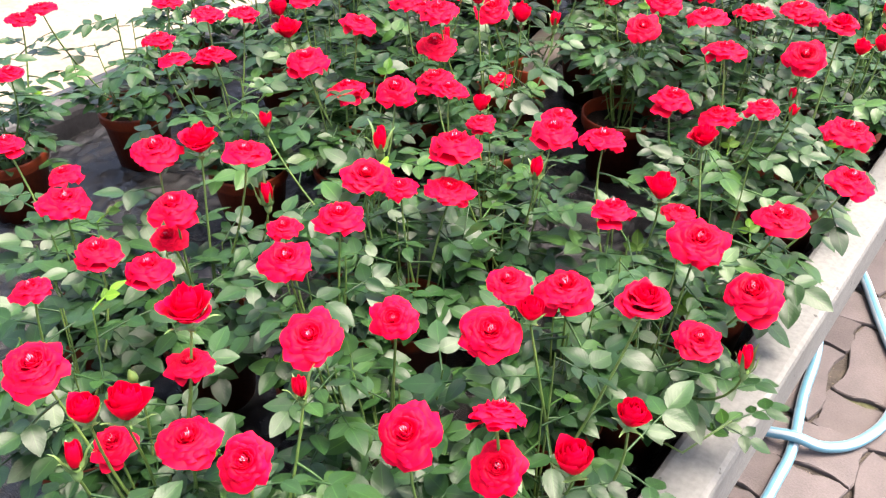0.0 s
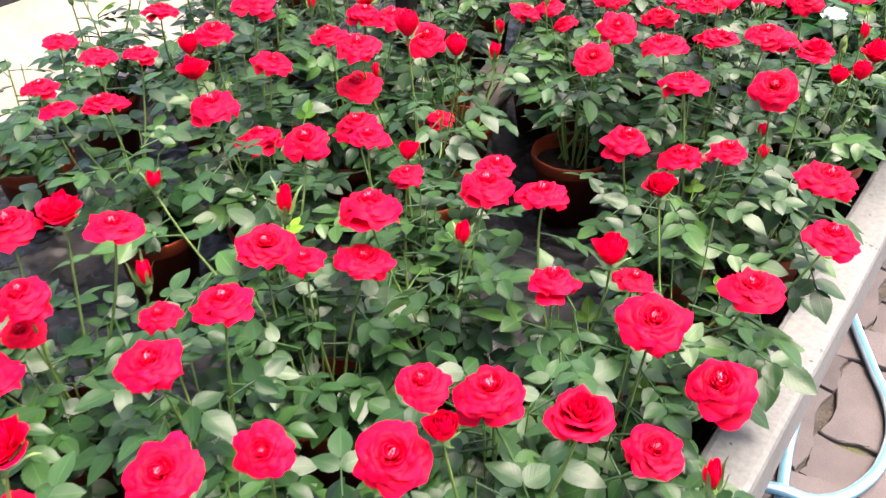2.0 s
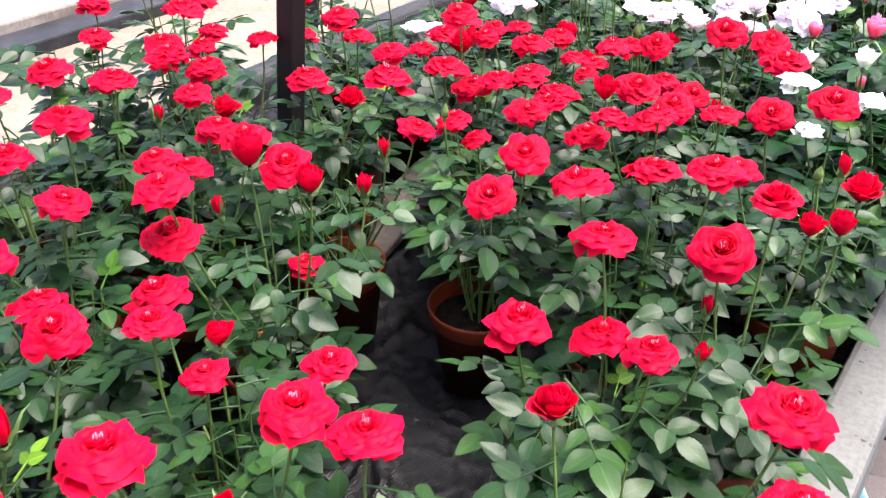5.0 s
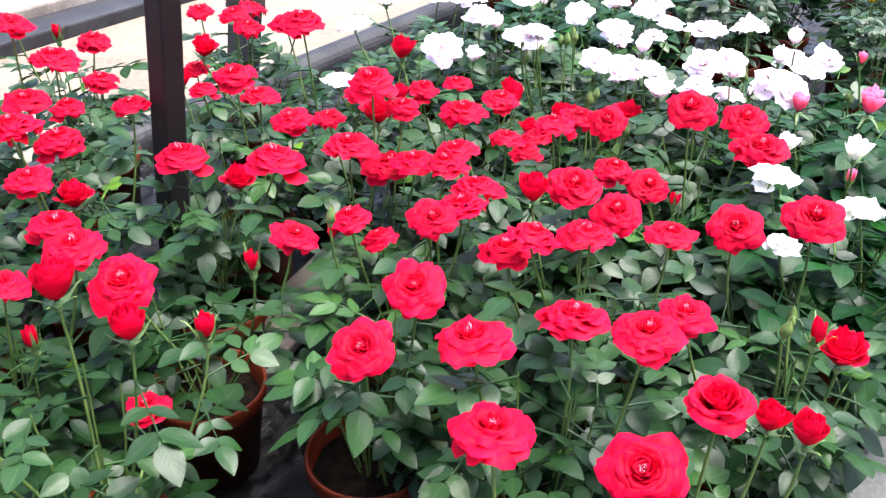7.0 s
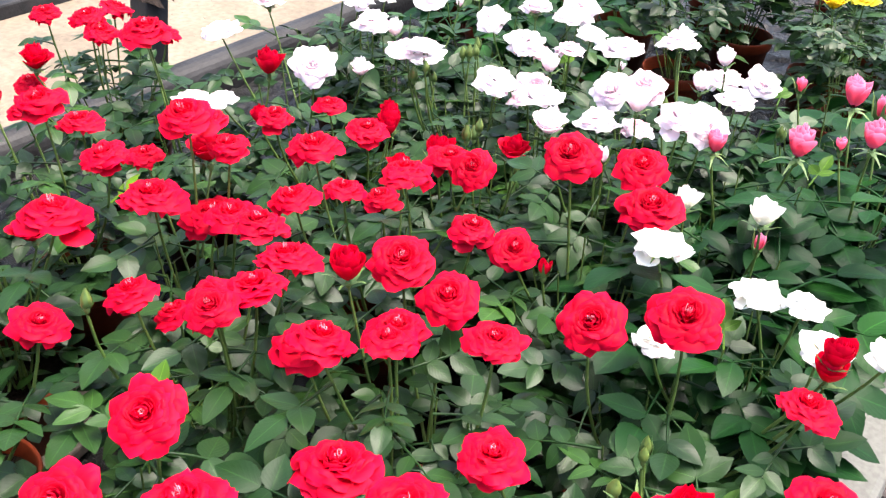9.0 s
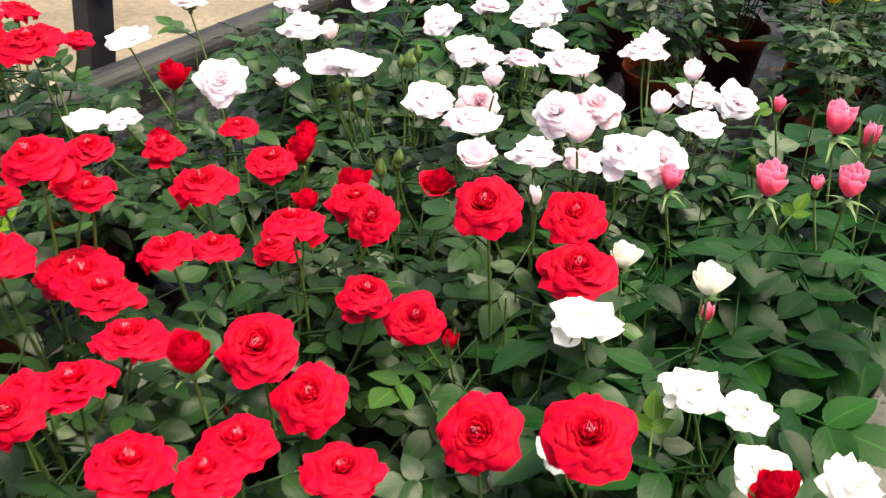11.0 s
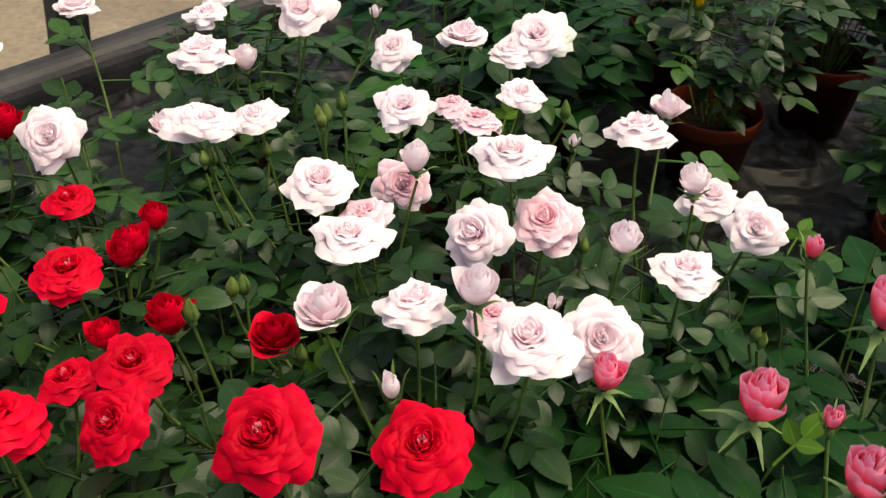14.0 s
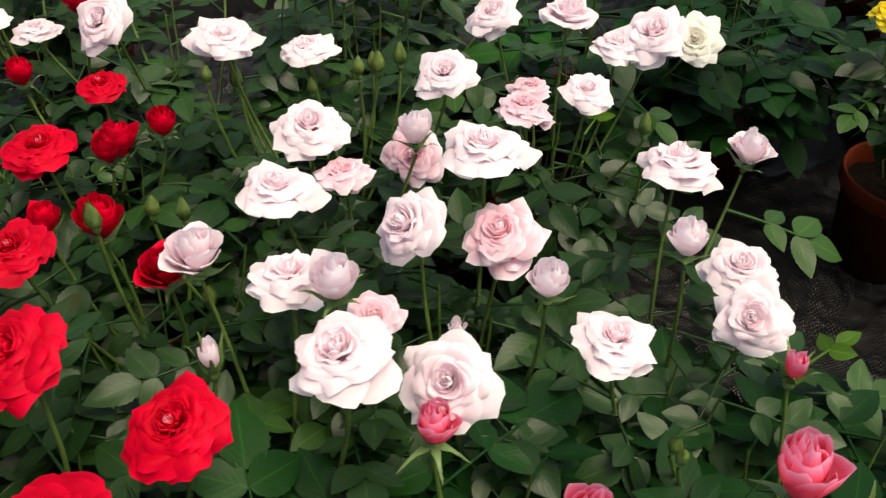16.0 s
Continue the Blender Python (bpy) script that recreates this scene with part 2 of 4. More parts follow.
def cloth_material():
    m, tree, bsdf = material("black_woven_groundcover")
    where = tree.nodes.new("ShaderNodeTexCoord")
    waves = []
    for axis in ("X", "Y"):
        w = node(tree, "ShaderNodeTexWave", Scale=130.0, Distortion=0.6, Detail=1.0)
        w.bands_direction = axis
        tree.links.new(where.outputs["Object"], w.inputs["Vector"])
        waves.append(w)
    weave = mixed(tree, 1.0, waves[0].outputs["Color"], waves[1].outputs["Color"], "MULTIPLY")
    dust = noise_at(tree, 7, 8.0)
    c = ramp(tree, dust.outputs["Fac"], [(0.35, (0.003, 0.003, 0.0034)), (0.62, (0.005, 0.005, 0.005)), (0.8, (0.014, 0.013, 0.012))])
    # pale specks stand for the cloth's glints, painted into its colour
    grit_glints = ramp(tree, noise_at(tree, 210, 2.0).outputs["Fac"], [(0.68, (0, 0, 0)), (0.74, (1, 1, 1))])
    tree.links.new(mixed(tree, grit_glints.outputs["Color"], c.outputs["Color"], (0.045, 0.042, 0.040)), bsdf.inputs["Base Color"])
    r = ramp(tree, dust.outputs["Fac"], [(0.3, (0.20, 0.20, 0.20)), (0.8, (0.40, 0.40, 0.40))])
    tree.links.new(r.outputs["Color"], bsdf.inputs["Roughness"])
    bsdf.inputs["Specular IOR Level"].default_value = 0.24
    creases = noise_at(tree, 48, 6.0)
    creases.noise_type = "RIDGED_MULTIFRACTAL"
    bump(tree, bsdf, mixed(tree, 0.10, creases.outputs["Fac"], weave), 0.85, 0.006)
    return m


CLOTH = cloth_material()


def hose_material():
    m, tree, bsdf = material("pale_blue_hose")
    uv = tree.nodes.new("ShaderNodeUVMap")
    split = tree.nodes.new("ShaderNodeSeparateXYZ")
    tree.links.new(uv.outputs["UV"], split.inputs["Vector"])
    blue, white = (0.085, 0.21, 0.27), (0.30, 0.35, 0.37)
    stripes = ramp(tree, split.outputs["X"], [(0.0, blue), (0.10, white), (0.22, blue), (0.30, white), (0.44, blue), (0.60, white), (0.72, blue)])
    stripes.color_ramp.interpolation = "CONSTANT"
    grime = noise_at(tree, 25, 5.0)
    dirt = ramp(tree, grime.outputs["Fac"], [(0.3, (0.75, 0.75, 0.72)), (0.6, (1.0, 1.0, 1.0))])
    tree.links.new(mixed(tree, 0.8, stripes.outputs["Color"], dirt.outputs["Color"], "MULTIPLY"), bsdf.inputs["Base Color"])
    bsdf.inputs["Roughness"].default_value = 0.35
    return m


HOSE = hose_material()


# ---- mesh helpers ----
def mesh_of(name, verts, faces, mat, uvs=None, smooth=True):
    me = bpy.data.meshes.new(name)
    me.from_pydata(verts, [], faces)
    if uvs is not None:
        layer = me.uv_layers.new(name="UVMap")
        flat = [c for f in faces for v in f for c in uvs[v]]
        layer.data.foreach_set("uv", flat)
    me.polygons.foreach_set("use_smooth", [smooth] * len(faces))
    me.materials.append(mat)
    me.update()
    return me


def box_mesh(name, lo, hi, mat, bevel=0.004, segments=2):
    bm = bmesh.new()
    bmesh.ops.create_cube(bm, size=1)
    for v in bm.verts:
        v.co = Vector([lo[k] + (v.co[k] + 0.5) * (hi[k] - lo[k]) for k in range(3)])
    if bevel:
        bmesh.ops.bevel(bm, geom=bm.edges[:], offset=bevel, segments=segments, affect="EDGES", profile=0.5)
    me = bpy.data.meshes.new(name)
    bm.to_mesh(me)
    bm.free()
    me.materials.append(mat)
    return me


def child(name, me, parent, m=None, label=""):
    ob = new(name, me)
    ob.parent = parent
    if m is not None:
        ob.matrix_basis = m
    return tagged(ob, label)


def tube(points, radii, sides=6, closed=False):
    """Verts, faces and uvs of a round tube along points."""
    verts, faces, uvs = [], [], []
    pts = [Vector(p) for p in points]
    side = None
    for i, p in enumerate(pts):
        d = (pts[min(i + 1, len(pts) - 1)] - pts[max(i - 1, 0)]).normalized()
        if side is None:
            side = d.cross(Vector((0.3, 1, 0.2))).normalized()
        side = (side - d * side.dot(d)).normalized()
        up = d.cross(side)
        for k in range(sides + 1):
            a = 2 * math.pi * k / sides
            verts.append(p + (side * math.cos(a) + up * math.sin(a)) * radii[i])
            uvs.append((k / sides, i / max(1, len(pts) - 1)))
    n = sides + 1
    for i in range(len(pts) - 1):
        for k in range(sides):
            faces.append((i * n + k, i * n + k + 1, (i + 1) * n + k + 1, (i + 1) * n + k))
    return verts, faces, uvs


def joined(*parts):
    verts, faces, uvs = [], [], []
    for v, f, u in parts:
        at = len(verts)
        verts += list(v)
        uvs += list(u)
        faces += [tuple(i + at for i in one) for one in f]
    return verts, faces, uvs


def lathe(profile, sides, mat, name):
    verts, faces = [], []
    for r, z in profile:
        for k in range(sides):
            a = 2 * math.pi * k / sides
            verts.append((r * math.cos(a), r * math.sin(a), z))
    for i in range(len(profile) - 1):
        for k in range(sides):
            j = (k + 1) % sides
            faces.append((i * sides + k, i * sides + j, (i + 1) * sides + j, (i + 1) * sides + k))
    faces.append(tuple(range(sides - 1, -1, -1)))
    return mesh_of(name, verts, faces, mat)


# ---- the bench, its rims and what lies round it ----
RIM_TOP = 0.660

ground = new("ground", box_mesh("ground", (-40, -40, -0.08), (40, 40, -0.012), JOINT, 0))
tagged(ground, "dark dirt under the paving and floor", "ground", kind="structure")

floor = new("floor", box_mesh("floor", (-3.46, -6, -0.011), (-0.62, 12, 0.0), CREAM_FLOOR, 0.003))
tagged(floor, "bright beige concrete floor behind the bench", "floor", kind="structure")

gutter = new("drain_channel", box_mesh("drain_channel", (-3.66, -6, -0.011), (-3.462, 12, 0.055), DARK_RIM, 0.01))
tagged(gutter, "dark grey kerb along the beige floor", "kerb", kind="structure")
for k, (x0, x1, z1) in enumerate(((-4.1, -3.662, 0.10), (-4.7, -4.102, 0.16), (-9.0, -4.702, 0.20))):
    step = new(f"kerb_{k + 1}", box_mesh("kerb", (x0, -6, -0.011), (x1, 12, z1), (KERB, CREAM_FLOOR, KERB)[k], 0.012))
    tagged(step, "weathered brown and beige concrete step", "step", kind="structure")

bench = tagged(new("bench"), "long concrete plant bench with a pale front rim", "bench")
child("bench_slab", box_mesh("bench_slab", (-1.222, -2.6, 0.50), (-0.172, 6.0, 0.578), CONCRETE, 0.004), bench)
child("front_rim", box_mesh("front_rim", (-0.170, -2.6, 0.575), (-0.117, 6.0, RIM_TOP), CONCRETE, 0.007), bench, label="pale grey concrete front rim with dirt specks")
child("rear_rim", box_mesh("rear_rim", (-1.285, -2.6, 0.50), (-1.224, 6.0, RIM_TOP), DARK_RIM, 0.030, 6), bench, label="dark weathered rounded rear rim")
for y in (-1.8, 0.1, 2.0, 3.9, 5.6):
    child("bench_leg", box_mesh("bench_leg", (-1.15, y - 0.06, -0.011), (-0.32, y + 0.06, 0.499), CONCRETE, 0.006), bench)


def wrinkled(x, y):
    """Height of the loose cloth over the bench."""
    p = Vector((x, y, 0))
    warp = Vector((noise.noise(p * 6), noise.noise(p * 6 + Vector((9, 2, 5))), 0)) * 0.07
    q = p + warp
    folds = 1 - abs(noise.noise(q * 5.5 + Vector((3, 1, 0)))) * 2
    small = 1 - abs(noise.noise(Vector((q.x * 20 + q.y * 8, q.y * 6 - q.x * 5, 4)))) * 2.4
    cross = 1 - abs(noise.noise(Vector((q.x * 7 - q.y * 14, q.y * 26 + q.x * 13, 7)))) * 2.4
    crease = 1 - abs(noise.noise(Vector((q.x * 44 - q.y * 15, q.y * 34 + q.x * 20, 9)))) * 2
    lift = 0.0
    if x > -0.20:
        lift = 0.04 * ((x + 0.20) / 0.028) ** 1.5
    return 0.0045 + 0.011 * max(0, folds) ** 4 + 0.006 * max(0, small) ** 6 + 0.005 * max(0, cross) ** 6 + 0.002 * max(0, crease) ** 4 + lift


def cloth_mesh():
    xs = np.linspace(-1.219, -0.174, 204)
    ys = np.concatenate([np.linspace(-2.58, -0.42, 60), np.linspace(-0.4, 3.0, 680), np.linspace(3.02, 5.98, 80)])
    verts = [(x, y, 0.5785 + 0.018 + wrinkled(x, y)) for y in ys for x in xs]
    n = len(xs)
    faces = [(j * n + i, j * n + i + 1, (j + 1) * n + i + 1, (j + 1) * n + i) for j in range(len(ys) - 1) for i in range(n - 1)]
    return mesh_of("groundcover_cloth", verts, faces, CLOTH)


cloth = tagged(new("groundcover_cloth", cloth_mesh()), "wrinkled black woven cloth lying over the bench", "cloth", kind="structure")
tagged(new("bench_bed", box_mesh("bench_bed", (-1.221, -2.6, 0.5785), (-0.173, 6.0, 0.594), DARK_RIM, 0)), "dark bed under the cloth", "bench bed", kind="structure")

board = new("board", box_mesh("board", (-0.036, -0.17, 0), (0.036, 0.17, 0.014), BOARD, 0.003))
board.matrix_basis = pose(-0.752, 1.245, 0.618, 0, 0, 12)
tagged(board, "grey-brown weathered board lying on the black cloth", "board")


def leaning_post():
    """A dark painted square steel upright that leans slightly, with worn edges."""
    me = box_mesh("post", (-0.0122, -0.0122, 0), (0.0122, 0.0122, 1.9), BLACK_STEEL, 0.002)
    for v in me.vertices:
        v.co.x += 0.0622 * v.co.z
        v.co.y += 0.0768 * v.co.z
    return me


post = new("shade_post", leaning_post())
post.matrix_basis = pose(-0.8376, 1.147, 0.60)
tagged(post, "dark painted steel post standing among the red roses", "post")


def leaned(me):
    """Leans a mesh of the rear post with the height, about z = 0.72."""
    for v in me.vertices:
        z = v.co.z - 0.72
        v.co.x += 0.062 * z
        v.co.y += 0.130 * z
    return me


def bent_tab(outline, thick):
    """A torn steel tab: an outline in y and z, extruded along x."""
    n = len(outline)
    verts = [(x + 0.25 * (0.74 - z), y, z) for x in (0, thick) for y, z in outline]
    faces = [tuple(range(n - 1, -1, -1)), tuple(range(n, 2 * n))] + [(k, (k + 1) % n, n + (k + 1) % n, n + k) for k in range(n)]
    return mesh_of("tab", verts, faces, RUST, smooth=False)


rear_post = tagged(new("rear_post"), "leaning blue-grey steel post with rusty brackets behind the rim", "post")
rear_post.matrix_basis = pose(-1.361, 1.763, 0)
child("upright", leaned(box_mesh("upright", (-0.0222, -0.0222, 0), (0.0222, 0.0222, 2.6), GREY_STEEL, 0.003)), rear_post)
child("collar", leaned(box_mesh("collar", (-0.0255, -0.0255, 0.738), (0.0255, 0.0255, 0.790), RUST, 0.002)), rear_post, label="rusty clamped collar")
for k, outline in enumerate((((0.018, 0.775), (0.040, 0.780), (0.038, 0.745), (0.041, 0.722), (0.030, 0.733), (0.019, 0.735)),
                             ((-0.031, 0.765), (-0.008, 0.752), (0.008, 0.722), (-0.004, 0.728), (-0.022, 0.739), (-0.033, 0.742)))):
    tab = child("bracket_tab", leaned(bent_tab(outline, 0.003)), rear_post, pose(0.0225 if k else 0.006, 0, 0), label="rusty torn steel tab")
for y, z in ((-0.012, 0.764), (0.010, 0.772)):
    head = lathe([(0.0001, 0.0), (0.0052, 0.0), (0.0056, 0.0008), (0.0054, 0.0040), (0.0046, 0.0048), (0.0001, 0.0048)], 6, RUST, "bolt")
    child("bolt", head, rear_post, pose(0.0275 + 0.062 * (z - 0.72), y + 0.130 * (z - 0.72), z, 0, 90, 0))


# ---- the hose on the paving ----
def hose_mesh():
    ctrl = [(-0.150, 0.70), (-0.152, 1.10), (-0.153, 1.20), (-0.157, 1.285), (-0.187, 1.43), (-0.215, 1.60), (-0.30, 1.85), (-0.42, 2.0), (-0.50, 1.85), (-0.47, 1.55),
            (-0.36, 1.36), (-0.26, 1.297), (-0.204, 1.293), (-0.156, 1.297), (-0.116, 1.318), (-0.076, 1.356), (-0.050, 1.409), (-0.037, 1.47), (-0.040, 1.56),
            (-0.066, 1.64), (-0.107, 1.71), (-0.152, 1.79), (-0.190, 1.86), (-0.235, 1.94), (-0.33, 2.15), (-0.42, 2.5), (-0.45, 3.2)]
    pts = []
    n = len(ctrl)
    for i in range(n - 1):
        p0, p1, p2, p3 = (Vector(ctrl[max(0, min(n - 1, i + k))]) for k in (-1, 0, 1, 2))
        for s in range(8):
            t = s / 8
            q = 0.5 * ((2 * p1) + (p2 - p0) * t + (2 * p0 - 5 * p1 + 4 * p2 - p3) * t * t + (3 * p1 - p0 - 3 * p2 + p3) * t ** 3)
            # the loop rides over the straight run where they cross
            over = math.exp(-((i - 12.9 + t) / 0.9) ** 2)
            pts.append((q.x, q.y, 0.0118 + 0.022 * over))
    v, f, u = tube(pts, [0.0106] * len(pts), 14)
    return mesh_of("garden_hose", v, f, HOSE, u)


tagged(new("garden_hose", hose_mesh()), "pale blue striped garden hose looped on the paving", "hose")


# ---- roses ----
def petal(rng, yaw, tip, spread, top, reach, number, point, flare, closing, ruffle):
    """One petal: it climbs from the shared heart (vertex 0) to a rim at radius tip and height top. flare 0 stands up like a cup, flare 1 lies back with reflexed sides and a pointed tip."""
    verts, uvs = [], []
    rows, cols = 7, 7
    wav, pha, phb = rng.uniform(0.3, 1.3) * ruffle, rng.uniform(0, 6), rng.uniform(0, 6)
    back, side, skew = rng.uniform(0.04, 0.18), rng.uniform(0.04, 0.15), rng.uniform(-0.25, 0.25)
    for i in range(1, rows + 1):
        v = i / rows
        cup, lie = math.sin(v ** 0.75 * math.pi / 2), 0.58 * math.sin(min(1, v / 0.55) * math.pi / 2) + 0.42 * max(0, (v - 0.3) / 0.7) ** 1.25
        out = cup + (lie - cup) * flare
        rise = v ** 1.25 + (math.sin(min(1, v / 0.7) * math.pi / 2) - v ** 1.25) * flare
        over = max(0, (v - 0.6) / 0.4)
        wide = (0.55 + 0.45 * math.sin(min(1, v / 0.55) * math.pi / 2)) * (1 - 0.20 * over ** 2)
        for j in range(cols):
            u = -1 + 2 * j / (cols - 1)
            a = yaw + u * spread * wide
            lean = abs(u - skew * (1 - u * u))
            edge = 1 - 0.19 * lean ** 1.7 * v + point * max(0, 1 - 2.6 * lean) * over ** 2
            r = tip * out * edge * (1 + 0.055 * wav * math.sin(4.0 * u + pha) * v) * (1 - closing * v ** 2.2)
            z = top * rise * (1 - 0.10 * u * u) + (0.075 * math.sin(4.6 * u + phb) + 0.035 * math.sin(9.5 * u + pha)) * reach * wav * v * v
            z -= reach * flare * (back * over ** 2 + side * over * lean ** 1.6)
            verts.append((r * math.cos(a), r * math.sin(a), z))
            uvs.append((number + 0.5 + u * 0.45, v))
    return verts, uvs, rows, cols


def bloom_mesh(name, mat, seed, size, count, height, droop, full=1.0, point=0.10, closing=0.0, broad=0.62, flare=(0.25, 1.0), heart=0.07, fade=0.75, ruffle=0.8):
    """A double rose that opens upwards along z. size: its width; height: that of its heart in half-widths; droop: by how much of it the rim lies lower; flare: of its inmost and outmost petals."""
    rng = random.Random(seed)
    yaw, r = rng.uniform(0, 6.28), size / 2
    verts, faces, uvs = [(0, 0, 0)], [], [(0.5, 0)]
    off = (rng.uniform(-0.10, 0.10) * r, rng.uniform(-0.10, 0.10) * r)
    for k in range(count):
        t = k / (count - 1)  # 0 at the heart, 1 outside
        yaw += 2.39996 + rng.uniform(-0.5, 0.5)
        tip = r * (heart + (0.95 - heart) * t ** full) * rng.uniform(0.90, 1.08)
        top = r * height * (1 - droop * t ** 1.7) * rng.uniform(0.90, 1.08)
        if count > 30 and t > 0.8 and rng.random() < 0.26 * ruffle - 0.10:
            # a spent outer petal hangs down
            top, tip = -0.26 * r * rng.uniform(0.4, 1.2), tip * 0.97
        lying = flare[0] + (flare[1] - flare[0]) * t ** 0.45
        v, u, rows, cols = petal(rng, yaw, tip, (1.15 - broad * t ** 0.6) * rng.uniform(0.82, 1.18), top, r, k if count > 30 else k + 10, point * rng.uniform(0.2, 1.8) * t, min(1, lying * rng.uniform(0.85, 1.15)), closing * max(0, 1 - fade * t), ruffle)
        v = [(x + off[0] * (1 - t) * z / max(1e-4, r * height), y + off[1] * (1 - t) * z / max(1e-4, r * height), z) for x, y, z in v]
        at = len(verts)
        verts += v
        uvs += u
        faces += [(0, at + j, at + j + 1) for j in range(cols - 1)]
        faces += [(at + i * cols + j, at + i * cols + j + 1, at + (i + 1) * cols + j + 1, at + (i + 1) * cols + j) for i in range(rows - 1) for j in range(cols - 1)]
    return mesh_of(name, verts, faces, mat, uvs)


def calyx_mesh(name, size, seed, bends, broad=0.13):
    """A green hip with five narrow sepals; bends are their angles from upright, from foot to tip."""
    rng = random.Random(seed)
    v, f, u = tube([(0, 0, -size * 0.42), (0, 0, -size * 0.30), (0, 0, -size * 0.12), (0, 0, 0.0)], [size * 0.05, size * 0.13, size * 0.16, size * 0.10], 7)
    parts = [(v, f, u)]
    for k in range(5):
        yaw = k * 1.2566 + rng.uniform(-0.15, 0.15)
        verts, faces, uvs = [], [], []
        r, z = size * 0.11, -size * 0.10
        length = size * rng.uniform(0.75, 1.15)
        for i in range(6):
            q = i / 5
            k0 = min(int(q * (len(bends) - 1)), len(bends) - 2)
            ang = radians(bends[k0] + (bends[k0 + 1] - bends[k0]) * (q * (len(bends) - 1) - k0) + rng.uniform(-6, 6))
            if i:
                r += math.sin(ang) * length / 5
                z += math.cos(ang) * length / 5
            w = size * broad * (1 - q) ** 0.75 * (0.7 + 0.5 * math.sin(min(1, q * 2.5) * math.pi)) + 0.0002
            for s in (-1, 0, 1):
                x, y = r - abs(s) * 0.25 * w, s * w
                verts.append((x * math.cos(yaw) - y * math.sin(yaw), x * math.sin(yaw) + y * math.cos(yaw), z))
                uvs.append((s, q))
        for i in range(5):
            for s in range(2):
                faces.append((i * 3 + s, i * 3 + s + 1, i * 3 + s + 4, i * 3 + s + 3))
        parts.append((verts, faces, uvs))
    v, f, u = joined(*parts)
    return mesh_of(name, v, f, CALYX, u)


def leaflet(rng, length, width, m, fold, droop):
    """A pointed oval leaflet along y with a toothed edge, folded along its midrib."""
    verts, faces, uvs = [], [], []
    rows = 19
    for i in range(rows):
        v = i / (rows - 1)
        w = width * math.sin(math.pi * v ** 0.78) ** 0.78 * (1.04 - 0.10 * v) if 0 < i < rows - 1 else 0.0004
        w *= 1.035 if i % 2 else 0.965
        y = length * v - (0.010 * length if i % 2 else 0)
        z = -droop * length * v * v
        for u in (-1, -0.5, 0, 0.5, 1):
            cup = fold * w * abs(u) - 0.22 * fold * w * u * u
            verts.append(m @ Vector((u * w, y, z + cup + 0.03 * w * math.sin(9 * v + 4 * u))))
            uvs.append((u, v))
    for i in range(rows - 1):
        for j in range(4):
            faces.append((i * 5 + j, i * 5 + j + 1, (i + 1) * 5 + j + 1, (i + 1) * 5 + j))
    return verts, faces, uvs


def leaf_mesh(name, seed, mat, count, size):
    """A compound rose leaf along y: a stalk with three or five leaflets."""
    rng = random.Random(seed)
    stalk = size * (1.9 if count == 5 else 1.35)
    sag = rng.uniform(0.1, 0.5)
    at = lambda s: Vector((0, stalk * s, -sag * stalk * s * s * 0.5))
    parts = [tube([at(s / 5) for s in range(6)], [0.0011 - 0.0001 * s for s in range(6)], 4)]
    places = [(1.0, 0)] + [(s, side) for s in ((0.5, 0.86) if count == 5 else (0.74,)) for side in (-1, 1)]
    for s, side in places:
        long = size * (1.12 if side == 0 else (0.95 if s > 0.6 else 0.78)) * rng.uniform(0.9, 1.1)
        turn = -side * rng.uniform(50, 72) if side else rng.uniform(-8, 8)
        m = Matrix.Translation(at(s)) @ pose(0, 0, 0, rng.uniform(-14, 10) - 10 * sag, rng.uniform(-14, 14), turn)
        parts.append(leaflet(rng, long, long * rng.uniform(0.28, 0.35), m, rng.uniform(0.04, 0.30), rng.uniform(0.0, 0.28)))
    v, f, u = joined(*parts)
    return mesh_of(name, v, f, mat, u)


SIZE = {"red": 0.056, "blush": 0.0540, "cream": 0.050, "pink": 0.041, "yellow": 0.044, "rosy": 0.051}
PETAL_COUNT = {"red": (62, 68, 56, 64), "blush": (44, 50, 40, 46), "rosy": (52, 46, 56, 50), "cream": (46, 42, 50, 44), "pink": (44, 48, 42, 46), "yellow": (50, 54, 48, 52)}
RUFFLE = {"red": 1.0, "blush": 0.6, "rosy": 0.85, "cream": 0.8, "pink": 0.6, "yellow": 0.8}
BLOOMS = {c: [bloom_mesh(f"{c}_bloom", PETALS[c], 10 * k + len(c), SIZE[c] * (1, 0.94, 1.04, 0.98)[k % 4], PETAL_COUNT[c][k % 4], ((0.46, 0.38, 0.52, 0.42) if c in ("red", "rosy") else (0.50, 0.42, 0.56, 0.46))[k % 4], (0.96, 0.84, 1.06, 0.90)[k % 4], 0.80, 0.055 if c == "red" else 0.11, 0.72, 0.42, (0.34, 0.92), 0.035, 2.4, RUFFLE[c]) for k in range(6)] for c in PETALS}
HALF = {c: [bloom_mesh(f"{c}_half_open_bloom", PETALS[c], 70 + k, (0.032, 0.037, 0.042)[k], (18, 22, 29)[k], (1.85, 1.45, 0.95)[k], (0.32, 0.45, 0.55)[k], (0.60, 0.70, 0.76)[k], 0.05, (0.62, 0.58, 0.48)[k], (0.06, 0.12, 0.36)[k], ((0, 0.30), (0.05, 0.55), (0.25, 0.85))[k], 0.14, (1.0, 1.3, 2.0)[k]) for k in range(3)] for c in PETALS}
